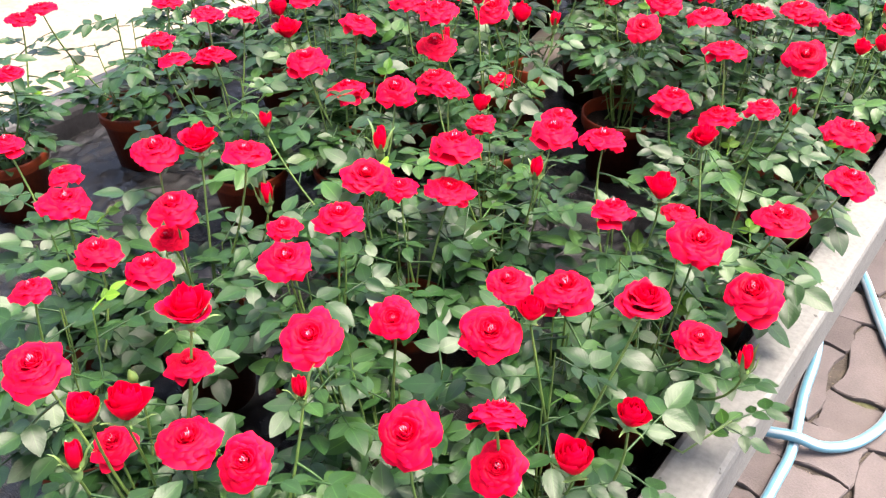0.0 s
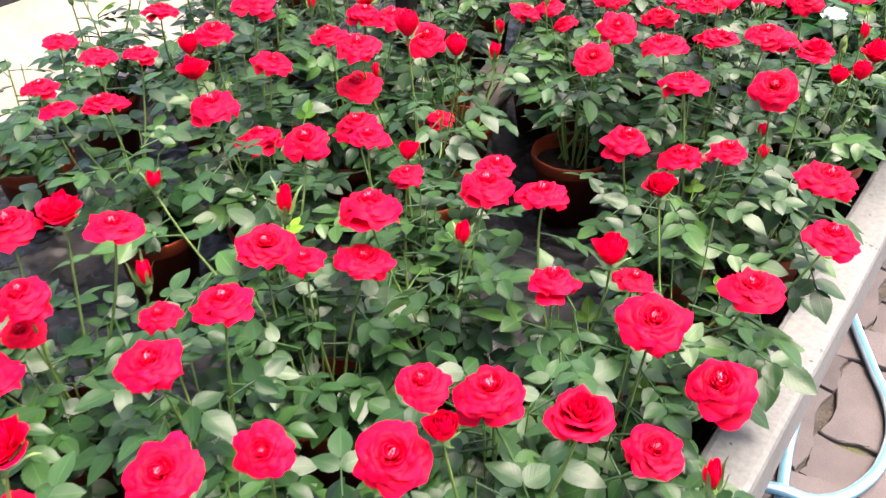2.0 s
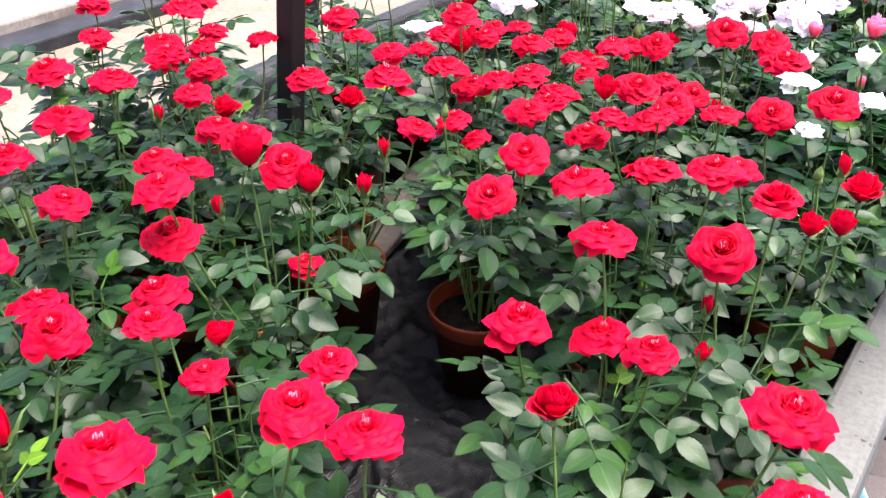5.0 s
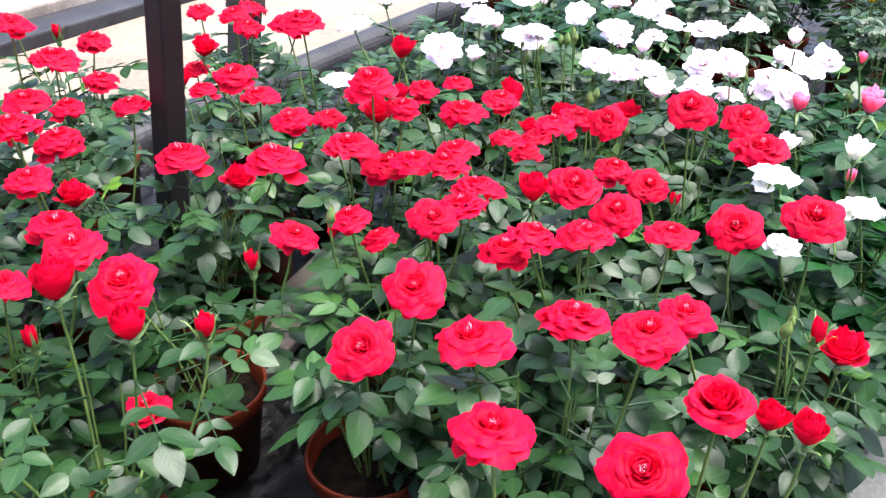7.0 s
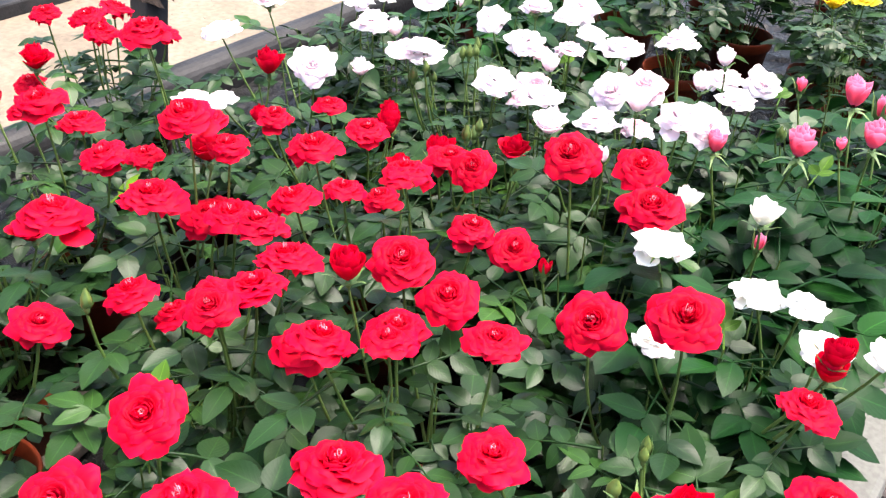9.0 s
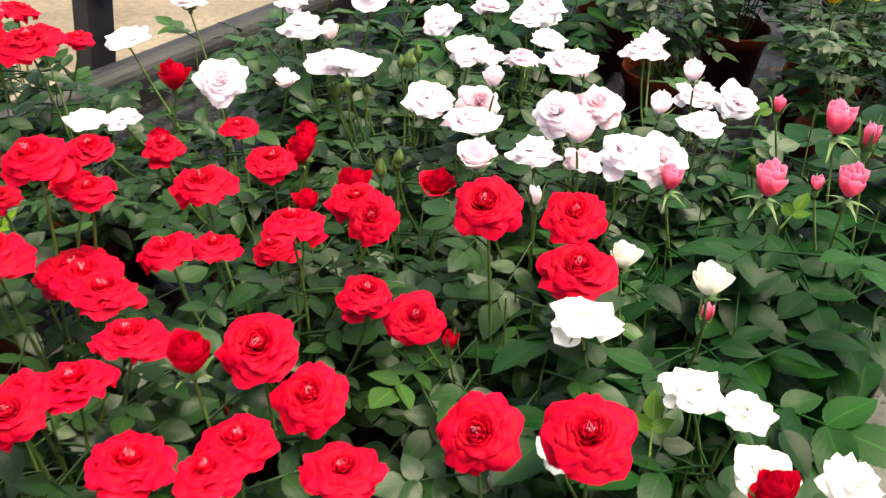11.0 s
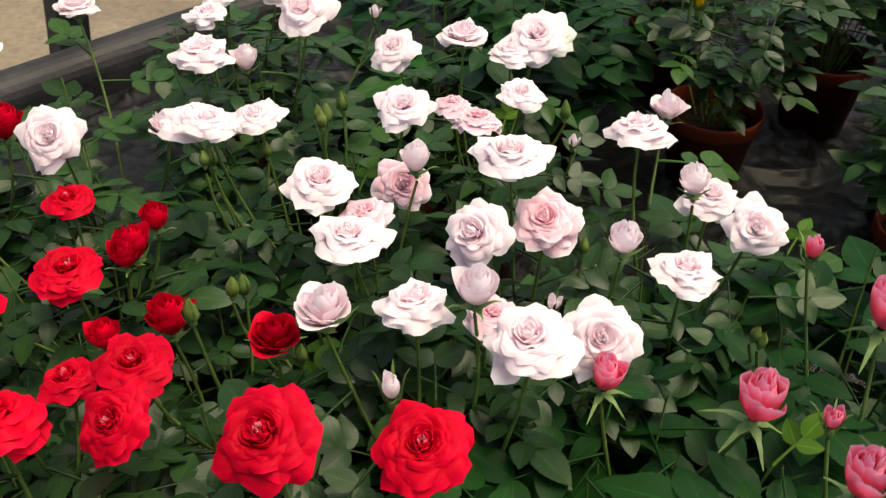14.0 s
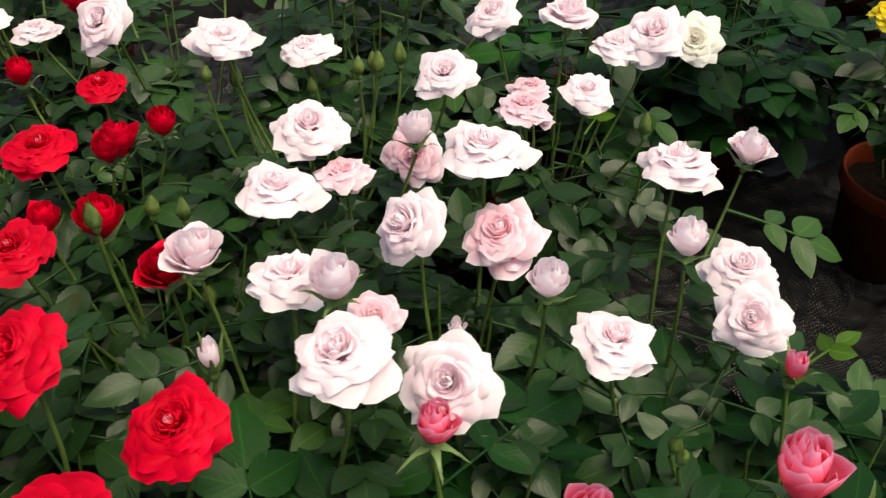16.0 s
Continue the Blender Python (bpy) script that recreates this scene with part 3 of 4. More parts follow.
HALF["pink"] = [bloom_mesh("pink_half_open_bloom", PETALS["pink"], 170 + k, (0.026, 0.032, 0.040)[k], (12, 16, 24)[k], (2.4, 1.85, 1.40)[k], (0.10, 0.22, 0.40)[k], (0.8, 0.75, 0.76)[k], 0.10, (0.74, 0.66, 0.50)[k], (0.10, 0.15, 0.34)[k], ((0, 0.15), (0.0, 0.35), (0.2, 0.8))[k], 0.2, (0.5, 0.85, 1.6)[k]) for k in range(3)]
BUDS = {c: [bloom_mesh(f"{c}_bud", PETALS[c], 90 + k, 0.0175 + 0.003 * k, 9, 2.5 - 0.4 * k, 0.06, 1.0, 0.0, 0.80 - 0.14 * k, 0.30, (0, 0.12 * k), 0.3) for k in range(3)] for c in PETALS}
GREEN_BUDS = [lathe([(0.0022 * k, -0.003), (0.0042 * k, 0.0), (0.0056 * k, 0.004), (0.0054 * k, 0.0075), (0.0040 * k, 0.011), (0.0022 * k, 0.014), (0.0008 * k, 0.017)], 12, BUD_GREEN, "green_bud") for k in (0.80, 0.95)]
CALYX_OPEN = [calyx_mesh("calyx", 0.015, k, (95, 105, 130 - 12 * k, 150 - 15 * k), 0.16) for k in range(3)]
CALYX_HALF = [calyx_mesh("calyx", 0.018, 25 + k, (85, 70, 45, (40, 75, 100)[k]), 0.17) for k in range(3)]
CALYX_LONG = [calyx_mesh("calyx", 0.022, 35 + k, (85, 95, 110 + 10 * k, 125), 0.115) for k in range(3)]
CALYX_BUD = [calyx_mesh("calyx", 0.027, 5 + k, ((80, 34, 4, 6, 24), (85, 34, 10, 12, 34), (82, 38, 14, 28, 60))[k], 0.13) for k in range(3)]
CALYX_SHUT = [calyx_mesh("calyx", 0.019, 15 + k, (82, 30, -2, -22, -14 + 8 * k), 0.20) for k in range(2)]
LEAVES = [leaf_mesh("leaf", k, LEAF, 5 if k % 3 else 3, 0.0215 + 0.0014 * (k % 4)) for k in range(16)]
YOUNG = [leaf_mesh("young_leaf", 80 + k, LEAF_YOUNG, 3, 0.0125 + 0.002 * k) for k in range(3)]
BROAD = [leaf_mesh("broad_leaf", 40 + k, LEAF_DARK, 5 if k % 2 else 3, 0.034 + 0.002 * (k % 3)) for k in range(8)]
POT_MESH = lathe([(0.0355, 0.002), (0.037, 0.0), (0.0475, 0.078), (0.0500, 0.079), (0.0515, 0.081), (0.0525, 0.094), (0.0520, 0.0965), (0.0505, 0.097), (0.0490, 0.095), (0.0470, 0.078), (0.0455, 0.070)], 36, POT, "pot")


def soil_mesh():
    verts, faces = [(0, 0, 0.080)], []
    rings, sides = 7, 24
    for i in range(1, rings + 1):
        for k in range(sides):
            a, r = 2 * math.pi * k / sides, 0.0465 * i / rings
            x, y = r * math.cos(a), r * math.sin(a)
            verts.append((x, y, 0.0785 + 0.007 * noise.noise(Vector((x * 90, y * 90, 1)))))
    for k in range(sides):
        faces.append((0, 1 + k, 1 + (k + 1) % sides))
    for i in range(rings - 1):
        for k in range(sides):
            a, b = 1 + i * sides + k, 1 + i * sides + (k + 1) % sides
            faces.append((a, a + sides, b + sides, b))
    return mesh_of("soil", verts, faces, SOIL)


SOIL_MESH = soil_mesh()
LABELS = {
    "red": "potted miniature rose with red double blooms in a terracotta-coloured pot",
    "blush": "potted miniature rose with pale blush-pink double blooms",
    "cream": "potted rose with creamy white blooms and dark leaves",
    "pink": "potted rose with bright pink half-open buds and broad leaves",
    "yellow": "potted rose with a few yellow blooms and dense green leaves",
}
plants_made = [0]


def aim(place, yaw, lift, roll, scale=1.0):
    """A matrix that sends +y of a leaf outwards at yaw, raised by lift degrees."""
    return pose(*place, 0, 0, math.degrees(yaw) - 90) @ pose(0, 0, 0, lift, roll, 0) @ Matrix.Scale(scale, 4)


def facing(place, tilt, heading, spin, scale=1.0):
    """A matrix that tips +z of a bloom by tilt degrees towards heading."""
    return pose(*place, 0, 0, heading) @ pose(0, 0, 0, 0, tilt, 0) @ pose(0, 0, 0, 0, 0, spin) @ Matrix.Scale(scale, 4)


def stem_points(start, end, bow, n=7):
    a, c = Vector(start), Vector(end)
    b = Vector((a.x * 0.15 + c.x * 0.85 + bow[0], a.y * 0.15 + c.y * 0.85 + bow[1], a.z * 0.45 + c.z * 0.55))
    return [a * (1 - t) ** 2 + b * (2 * t * (1 - t)) + c * t * t for t in (k / (n - 1) for k in range(n))]


def stalk(root, rng, pts, thick, name="stem"):
    v, f, u = tube(pts, [thick * (1 - 0.35 * k / (len(pts) - 1)) for k in range(len(pts))], 5)
    return child(name, mesh_of(name, v, f, STEM, u), root)


# bare patches of cloth that the foliage leaves open
GAPS = [(-0.669, 1.144, 0.034), (-0.642, 1.060, 0.038), (-0.582, 1.059, 0.038), (-0.562, 0.988, 0.043), (-0.511, 1.000, 0.038), (-0.405, 1.105, 0.024), (-0.700, 1.215, 0.030), (-0.735, 1.265, 0.025), (-1.147, 0.633, 0.051), (-1.006, 0.574, 0.034), (-0.611, 0.793, 0.030), (-0.343, 0.706, 0.034), (-0.394, 0.769, 0.034), (-0.460, 1.028, 0.025), (-0.490, 2.040, 0.051), (-0.450, 1.955, 0.038), (-0.540, 2.020, 0.047), (-0.620, 2.050, 0.043), (-0.660, 2.120, 0.038), (-0.532, 0.948, 0.034), (-0.487, 0.905, 0.026)]


def over_gap(root, p, yaw, far=0.045):
    spot = Vector((root.matrix_basis.translation.x + p.x, root.matrix_basis.translation.y + p.y))
    tip = spot + Vector((math.cos(yaw), math.sin(yaw))) * far
    return any((q - Vector((gx, gy))).length < r for gx, gy, r in GAPS for q in (spot.lerp(tip, 0.5), tip))


def leaves_along(root, rng, pts, shares, kinds, scale, spread):
    yaw = rng.uniform(0, 6.28)
    for s in shares:
        k = s * (len(pts) - 1)
        i = min(int(k), len(pts) - 2)
        p = pts[i].lerp(pts[i + 1], k - i)
        yaw += 2.4 + rng.uniform(-0.4, 0.4)
        out = Vector((p.x, p.y))
        if out.length > 0.02:
            gap = (math.atan2(out.y, out.x) - yaw + math.pi) % (2 * math.pi) - math.pi
            yaw += 0.45 * gap
        if (p.z < 0.165 and over_gap(root, p, yaw)) or covers_bloom(root, p, yaw):
            continue
        # the front rim stays mostly clear
        at = root.matrix_basis.translation
        if at.x + p.x + 0.05 * math.cos(yaw) > (-0.160 if at.y < 1.38 else -0.178) and rng.random() < (0.42 if at.y < 1.38 else 0.85):
            continue
        child("leaf", rng.choice(kinds), root, aim(p, yaw, rng.uniform(-20, 22) * spread, rng.uniform(-20, 20), scale * rng.uniform(0.8, 1.2)))


BED_PLAN, HEADS = [], []


def plan_rose(x, y, colour, blooms):
    """Notes a plant's place, colour and blooms (offset from the pot, height, kind, width in millimetres and, for some, tilt and heading)."""
    BED_PLAN.append((x, y, colour, blooms))
    HEADS.extend((x + dx, y + dy, z) for dx, dy, z, *_ in blooms)


def covers_bloom(root, p, yaw):
    """Whether a leaf there would lie over a bloom."""
    at = root.matrix_basis.translation
    mid = Vector((at.x + p.x + 0.03 * math.cos(yaw), at.y + p.y + 0.03 * math.sin(yaw)))
    return any((mid.x - hx) ** 2 + (mid.y - hy) ** 2 < 0.05 ** 2 and at.z + p.z > hz - 0.032 for hx, hy, hz in HEADS)


@functools.lru_cache(maxsize=None)
def width_of(me):
    xs = [v.co.x for v in me.vertices]
    ys = [v.co.y for v in me.vertices]
    return 0.5 * (max(xs) - min(xs) + max(ys) - min(ys))


def rose_plant(x, y, colour, blooms, shoots=None, tall=0.0):
    plants_made[0] += 1
    rng = random.Random(plants_made[0] * 7 + 1)
    root = tagged(new("potted_rose"), LABELS[colour] if blooms else "leafy potted rose without blooms in a red-brown plastic pot", "potted rose", "roses on the bench")
    root.matrix_basis = pose(x, y, 0.6045)
    child("pot", POT_MESH, root, pose(0, 0, 0, 0, 0, rng.uniform(0, 360)), "red-brown plastic pot")
    child("soil", SOIL_MESH, root, pose(0, 0, 0, 0, 0, rng.uniform(0, 360)))
    kinds = BROAD if colour in ("pink", "cream") else LEAVES
    scale = 1.0 if colour != "yellow" else 0.9
    for dx, dy, z, kind, wide, *turned in blooms:
        a, r = rng.uniform(0, 6.28), rng.uniform(0.004, 0.026)
        heading = math.degrees(math.atan2(dy, dx)) + rng.uniform(-40, 40) if rng.random() < 0.35 else rng.uniform(-180, 180)
        tilt = (abs(rng.gauss(0, 7)) + 1) * (1.0 if kind in ("open", "rosy") else 0.5)
        tilt, heading = turned or (tilt, heading)
        if colour == "pink" and kind == "open":
            kind = "half"
        local = Vector((dx, dy, z - 0.6045))
        axis = (facing((0, 0, 0), tilt, heading, 0).to_3x3() @ Vector((0, 0, 1)))
        if kind in ("open", "rosy"):
            base = local - axis * 0.0025
            me, cup = rng.choice(BLOOMS[colour if kind == "open" else "rosy"]), rng.choice(CALYX_OPEN)
        elif kind == "half":
            base = local - axis * 0.010
            me, cup = HALF[colour][(0 if wide < 19 else 1 if wide < 30 else 2) if colour == "pink" else (0 if wide < 31 else 1 if wide < 38 else 2) if colour == "red" else 0 if wide < 26 else 1 if wide < 34 or colour == "yellow" else 2], rng.choice(CALYX_LONG if colour == "pink" else CALYX_HALF)
        elif kind == "green":
            base = local - axis * 0.010
            me, cup = rng.choice(GREEN_BUDS), rng.choice(CALYX_SHUT)
        else:
            base = local - axis * 0.010
            me, cup = rng.choice(BUDS[colour]), rng.choice(CALYX_BUD)
        size = wide / 1000 / width_of(me) * {"open": 0.98 if colour == "red" else 0.99, "rosy": 1.0, "half": 0.90 if colour == "pink" else 1.0, "bud": 0.74, "green": 0.72}[kind]
        spin = rng.uniform(0, 360)
        head = child("bloom" if kind in ("open", "rosy", "half") else "bud", me, root, facing(base, tilt, heading, spin, size))
        child("calyx", cup, head, Matrix.Identity(4), "green sepals")
        end = base - axis * 0.008
        pts = stem_points((r * math.cos(a), r * math.sin(a), 0.076), end, (rng.uniform(-0.015, 0.015), rng.uniform(-0.015, 0.015)), 8)
        stalk(root, rng, pts, 0.0016)
        leaves_along(root, rng, pts, [0.36, 0.48, 0.60, 0.72, 0.84][rng.choice((0, 1)) :], kinds, scale, 1.0)
    few = shoots if shoots is not None else (max(8, 13 - len(blooms)) if y < 1.3 else max(11, 16 - len(blooms)))
    for k in range(few):
        a = 2.39996 * k + rng.uniform(-0.4, 0.4)
        reach = rng.uniform(0.015, 0.050 if y < 1.3 else 0.062 if colour == "yellow" else 0.072)
        top = rng.uniform(0.17 if colour == "yellow" else 0.12, 0.245) + tall - 0.35 * max(0, reach - 0.05)
        crowd = [hz - 0.6045 - 0.035 for hx, hy, hz in HEADS if math.hypot(x + reach * math.cos(a) - hx, y + reach * math.sin(a) - hy) < 0.045]
        top = max(0.11, min([top] + crowd))
        pts = stem_points((0.3 * reach * math.cos(a), 0.3 * reach * math.sin(a), 0.076), (reach * math.cos(a), reach * math.sin(a), top), (0, 0), 6)
        stalk(root, rng, pts, 0.0011)
        if k == 3 and plants_made[0] % 3 and not over_gap(root, pts[-1], a):
            child("young_leaf", YOUNG[(plants_made[0] + k) % 3], root, aim(pts[-1], a + 0.8, 28, 10 * (k % 3) - 10), "fresh yellow-green leaf")
        leaves_along(root, rng, pts, [0.46, 0.60, 0.74, 0.86, 0.95, 1.0] if colour == "yellow" else [0.30, 0.48, 0.64, 0.80, 0.97], kinds, scale, 1.0)
    return root


plan_rose(-1.090, 0.480, 'red', [(-0.006, 0.076, 0.860, 'open', 43), (0.123, -0.022, 0.860, 'open', 36)])
plan_rose(-1.060, 0.665, 'red', [(-0.047, -0.074, 0.860, 'open', 46), (0.060, 0.047, 0.858, 'open', 46)])
plan_rose(-0.816, 0.820, 'red', [(-0.026, 0.059, 0.884, 'open', 57), (-0.032, -0.002, 0.867, 'open', 49), (-0.008, -0.060, 0.842, 'half', 36), (-0.093, 0.006, 0.829, 'half', 26)])
plan_rose(-0.570, 0.602, 'red', [(-0.008, 0.079, 0.867, 'open', 46), (0.027, 0.012, 0.844, 'bud', 19), (-0.100, -0.030, 0.847, 'bud', 18)])
plan_rose(-0.490, 1.065, 'red', [(0.041, -0.048, 0.857, 'open', 48, 26, -60), (0.040, 0.011, 0.873, 'open', 49, 22, -70)])
plan_rose(-0.420, 0.655, 'red', [(-0.037, -0.028, 0.865, 'open', 58), (0.018, 0.068, 0.856, 'open', 52), (0.053, -0.021, 0.867, 'bud', 17)])
plan_rose(-0.226, 0.790, 'red', [(0.072, -0.086, 0.861, 'open', 54), (0.077, 0.068, 0.880, 'open', 55), (0.099, 0.024, 0.854, 'open', 51), (-0.053, 0.035, 0.842, 'half', 32)])
plan_rose(-0.226, 0.611, 'red', [(0.026, 0.020, 0.859, 'open', 58), (0.086, 0.003, 0.840, 'open', 51, 22, -100), (0.070, -0.068, 0.833, 'open', 44), (0.109, -0.067, 0.833, 'bud', 15)])
plan_rose(-0.350, 0.388, 'red', [(-0.021, -0.056, 0.872, 'open', 51, 14, -60), (0.032, -0.024, 0.895, 'open', 36, 32, -70)])
plan_rose(-0.226, 1.015, 'red', [(-0.016, -0.014, 0.881, 'open', 50, 28, -80), (0.004, 0.029, 0.909, 'half', 38), (0.045, 0.067, 0.882, 'half', 20), (0.020, 0.088, 0.863, 'half', 20), (-0.018, -0.023, 0.839, 'bud', 12)])
plan_rose(-0.226, 1.235, 'red', [(0.091, 0.025, 0.857, 'open', 43), (-0.064, -0.057, 0.860, 'open', 43), (0.035, -0.025, 0.850, 'half', 34), (0.024, -0.071, 0.893, 'bud', 13), (-0.010, 0.025, 0.833, 'green', 9), (-0.011, 0.029, 0.835, 'green', 10), (0.001, -0.042, 0.870, 'green', 11)])
plan_rose(-0.660, 1.045, 'red', [(0.004, -0.063, 0.845, 'open', 55, 24, -50), (0.075, 0.051, 0.858, 'open', 40), (0.057, 0.018, 0.844, 'bud', 14)])
plan_rose(-0.807, 0.650, 'red', [(-0.028, -0.006, 0.849, 'open', 51), (-0.055, -0.044, 0.851, 'open', 43), (-0.085, -0.039, 0.867, 'open', 44), (-0.072, 0.030, 0.880, 'open', 45), (-0.045, 0.065, 0.877, 'open', 42)])
plan_rose(-0.590, 0.885, 'red', [(-0.038, -0.065, 0.855, 'open', 54), (-0.032, -0.069, 0.902, 'open', 52), (-0.046, 0.034, 0.882, 'half', 30), (-0.032, 0.074, 0.757, 'open', 36), (0.013, 0.046, 0.868, 'half', 25), (0.037, 0.088, 0.855, 'bud', 17)])
plan_rose(-0.592, 2.130, 'yellow', [(-0.018, -0.041, 0.829, 'bud', 16), (-0.022, -0.055, 0.850, 'open', 46)])
plan_rose(-0.755, 2.060, 'cream', [])
plan_rose(-0.410, 2.250, 'yellow', [(0.010, -0.091, 0.835, 'half', 30), (0.038, -0.049, 0.837, 'open', 46)])
plan_rose(-0.226, 1.704, 'pink', [(-0.039, 0.034, 0.881, 'half', 27), (0.006, -0.086, 0.900, 'half', 22), (-0.028, -0.029, 0.865, 'bud', 13), (-0.017, 0.054, 0.870, 'bud', 18)])
plan_rose(-0.538, 1.378, 'red', [(0.024, 0.003, 0.871, 'open', 46), (0.063, 0.041, 0.871, 'open', 41, 36, -75), (-0.092, 0.018, 0.850, 'open', 56), (-0.054, -0.048, 0.841, 'open', 48), (0.094, 0.000, 0.846, 'open', 41), (0.003, -0.047, 0.870, 'open', 36), (-0.018, 0.047, 0.831, 'open', 36), (-0.012, 0.014, 0.828, 'open', 36)])
plan_rose(-0.640, 1.253, 'red', [(-0.000, 0.031, 0.829, 'open', 60), (-0.024, 0.036, 0.909, 'open', 49, 14, -60), (-0.008, -0.017, 0.865, 'open', 55), (0.040, 0.019, 0.849, 'open', 53), (-0.044, 0.068, 0.857, 'half', 37), (-0.071, 0.024, 0.864, 'open', 36), (-0.003, 0.058, 0.881, 'open', 36)])
plan_rose(-0.431, 1.664, 'blush', [(-0.055, 0.030, 0.889, 'open', 52), (-0.036, -0.017, 0.863, 'open', 45, 44, -78), (-0.022, 0.029, 0.858, 'rosy', 46, 22, -70), (0.069, -0.030, 0.862, 'open', 47, 46, -40), (0.035, 0.030, 0.875, 'half', 20), (0.009, -0.048, 0.850, 'rosy', 34), (0.021, -0.010, 0.846, 'bud', 11), (-0.007, 0.051, 0.840, 'green', 9)])
plan_rose(-0.445, 0.220, 'red', [(-0.067, -0.024, 0.865, 'open', 52, 10, -60), (0.043, 0.014, 0.828, 'open', 51), (0.010, 0.058, 0.899, 'half', 37), (-0.020, -0.009, 0.801, 'open', 37), (0.010, 0.050, 0.856, 'open', 37), (0.013, -0.007, 0.858, 'half', 29), (-0.012, -0.024, 0.853, 'half', 23), (0.039, -0.062, 0.879, 'bud', 15), (-0.042, 0.031, 0.830, 'green', 11)])
plan_rose(-0.626, 1.794, 'blush', [(-0.005, 0.083, 0.853, 'open', 54, 20, -60), (-0.075, -0.013, 0.848, 'open', 46, 26, -75), (-0.010, 0.059, 0.844, 'open', 43), (0.049, -0.036, 0.846, 'rosy', 39), (0.053, 0.005, 0.854, 'open', 39), (-0.040, 0.032, 0.858, 'half', 41), (-0.012, -0.006, 0.821, 'rosy', 34), (0.080, 0.039, 0.813, 'bud', 11), (0.063, 0.046, 0.831, 'green', 11)])
plan_rose(-0.609, 0.408, 'red', [(-0.055, 0.021, 0.879, 'open', 53), (0.027, -0.065, 0.829, 'open', 47), (0.017, -0.021, 0.867, 'open', 47), (0.026, 0.062, 0.887, 'open', 49), (0.001, -0.022, 0.827, 'open', 36, 20, -60), (-0.029, 0.052, 0.880, 'half', 37), (0.038, 0.068, 0.840, 'bud', 16)])
plan_rose(-0.853, 1.068, 'red', [(0.083, -0.065, 0.847, 'open', 47), (-0.011, 0.008, 0.871, 'open', 49), (0.037, -0.054, 0.871, 'open', 45), (-0.064, -0.003, 0.875, 'open', 52), (0.016, 0.072, 0.892, 'open', 37), (0.051, -0.026, 0.844, 'half', 32), (-0.031, -0.026, 0.892, 'open', 46)])
plan_rose(-0.680, 1.484, 'red', [(0.055, -0.023, 0.844, 'open', 47), (-0.028, 0.014, 0.832, 'open', 38), (-0.009, -0.079, 0.858, 'open', 36), (0.050, 0.014, 0.830, 'half', 20), (0.047, 0.021, 0.831, 'half', 24), (0.023, 0.049, 0.826, 'half', 20), (-0.071, -0.041, 0.825, 'half', 20)])
plan_rose(-0.547, 1.190, 'red', [(0.052, 0.008, 0.869, 'open', 49), (0.036, 0.055, 0.861, 'open', 50), (-0.043, -0.025, 0.840, 'open', 43), (0.033, -0.015, 0.865, 'open', 36, 24, -70), (-0.007, 0.069, 0.865, 'open', 45), (-0.032, 0.001, 0.812, 'open', 37), (0.050, -0.027, 0.872, 'open', 42), (-0.022, -0.068, 0.873, 'green', 10)])
plan_rose(-0.638, 1.645, 'blush', [(0.053, -0.026, 0.852, 'open', 49), (0.026, 0.069, 0.860, 'open', 48, 18, -60), (-0.012, -0.064, 0.885, 'open', 42), (-0.052, -0.006, 0.847, 'open', 42), (0.064, 0.036, 0.826, 'rosy', 41, 45, -45), (-0.034, -0.064, 0.875, 'open', 51), (-0.026, 0.038, 0.847, 'green', 13), (-0.034, 0.036, 0.845, 'green', 11), (-0.026, 0.053, 0.851, 'green', 11), (-0.042, -0.007, 0.828, 'green', 10), (0.002, -0.079, 0.875, 'green', 9), (-0.005, 0.019, 0.860, 'green', 11), (-0.030, -0.059, 0.850, 'green', 11)])
plan_rose(-0.376, 1.445, 'red', [(-0.033, 0.016, 0.887, 'open', 53, 26, -70), (0.004, 0.074, 0.865, 'open', 51, 20, -75), (0.037, 0.023, 0.862, 'open', 57, 10, -90), (-0.037, -0.054, 0.832, 'open', 43, 30, -40), (-0.012, -0.049, 0.825, 'bud', 14)])
plan_rose(-1.038, 1.159, 'red', [(0.024, 0.018, 0.887, 'open', 57), (0.039, -0.033, 0.860, 'open', 53), (-0.002, 0.085, 0.836, 'open', 42), (0.100, -0.025, 0.865, 'open', 37), (0.006, -0.010, 0.930, 'open', 46)])
plan_rose(-0.500, 0.748, 'red', [(-0.098, 0.030, 0.834, 'open', 55), (-0.041, -0.018, 0.859, 'open', 42), (0.069, 0.037, 0.837, 'open', 39), (-0.001, -0.012, 0.828, 'open', 38), (-0.027, 0.024, 0.827, 'half', 20)])
plan_rose(-0.833, 1.267, 'red', [(0.083, -0.004, 0.856, 'open', 48), (0.013, -0.012, 0.889, 'open', 46), (0.008, 0.024, 0.854, 'open', 45), (-0.076, 0.018, 0.843, 'open', 36), (-0.073, -0.012, 0.864, 'half', 21)])
plan_rose(-0.379, 1.222, 'red', [(-0.056, 0.056, 0.873, 'open', 52, 16, -60), (-0.066, -0.031, 0.849, 'open', 49), (-0.013, 0.053, 0.863, 'open', 46, 24, -70), (0.049, 0.016, 0.882, 'open', 40), (0.003, -0.028, 0.887, 'open', 36), (-0.035, -0.044, 0.879, 'open', 44), (-0.077, 0.025, 0.873, 'half', 25), (-0.019, 0.006, 0.862, 'open', 45)])
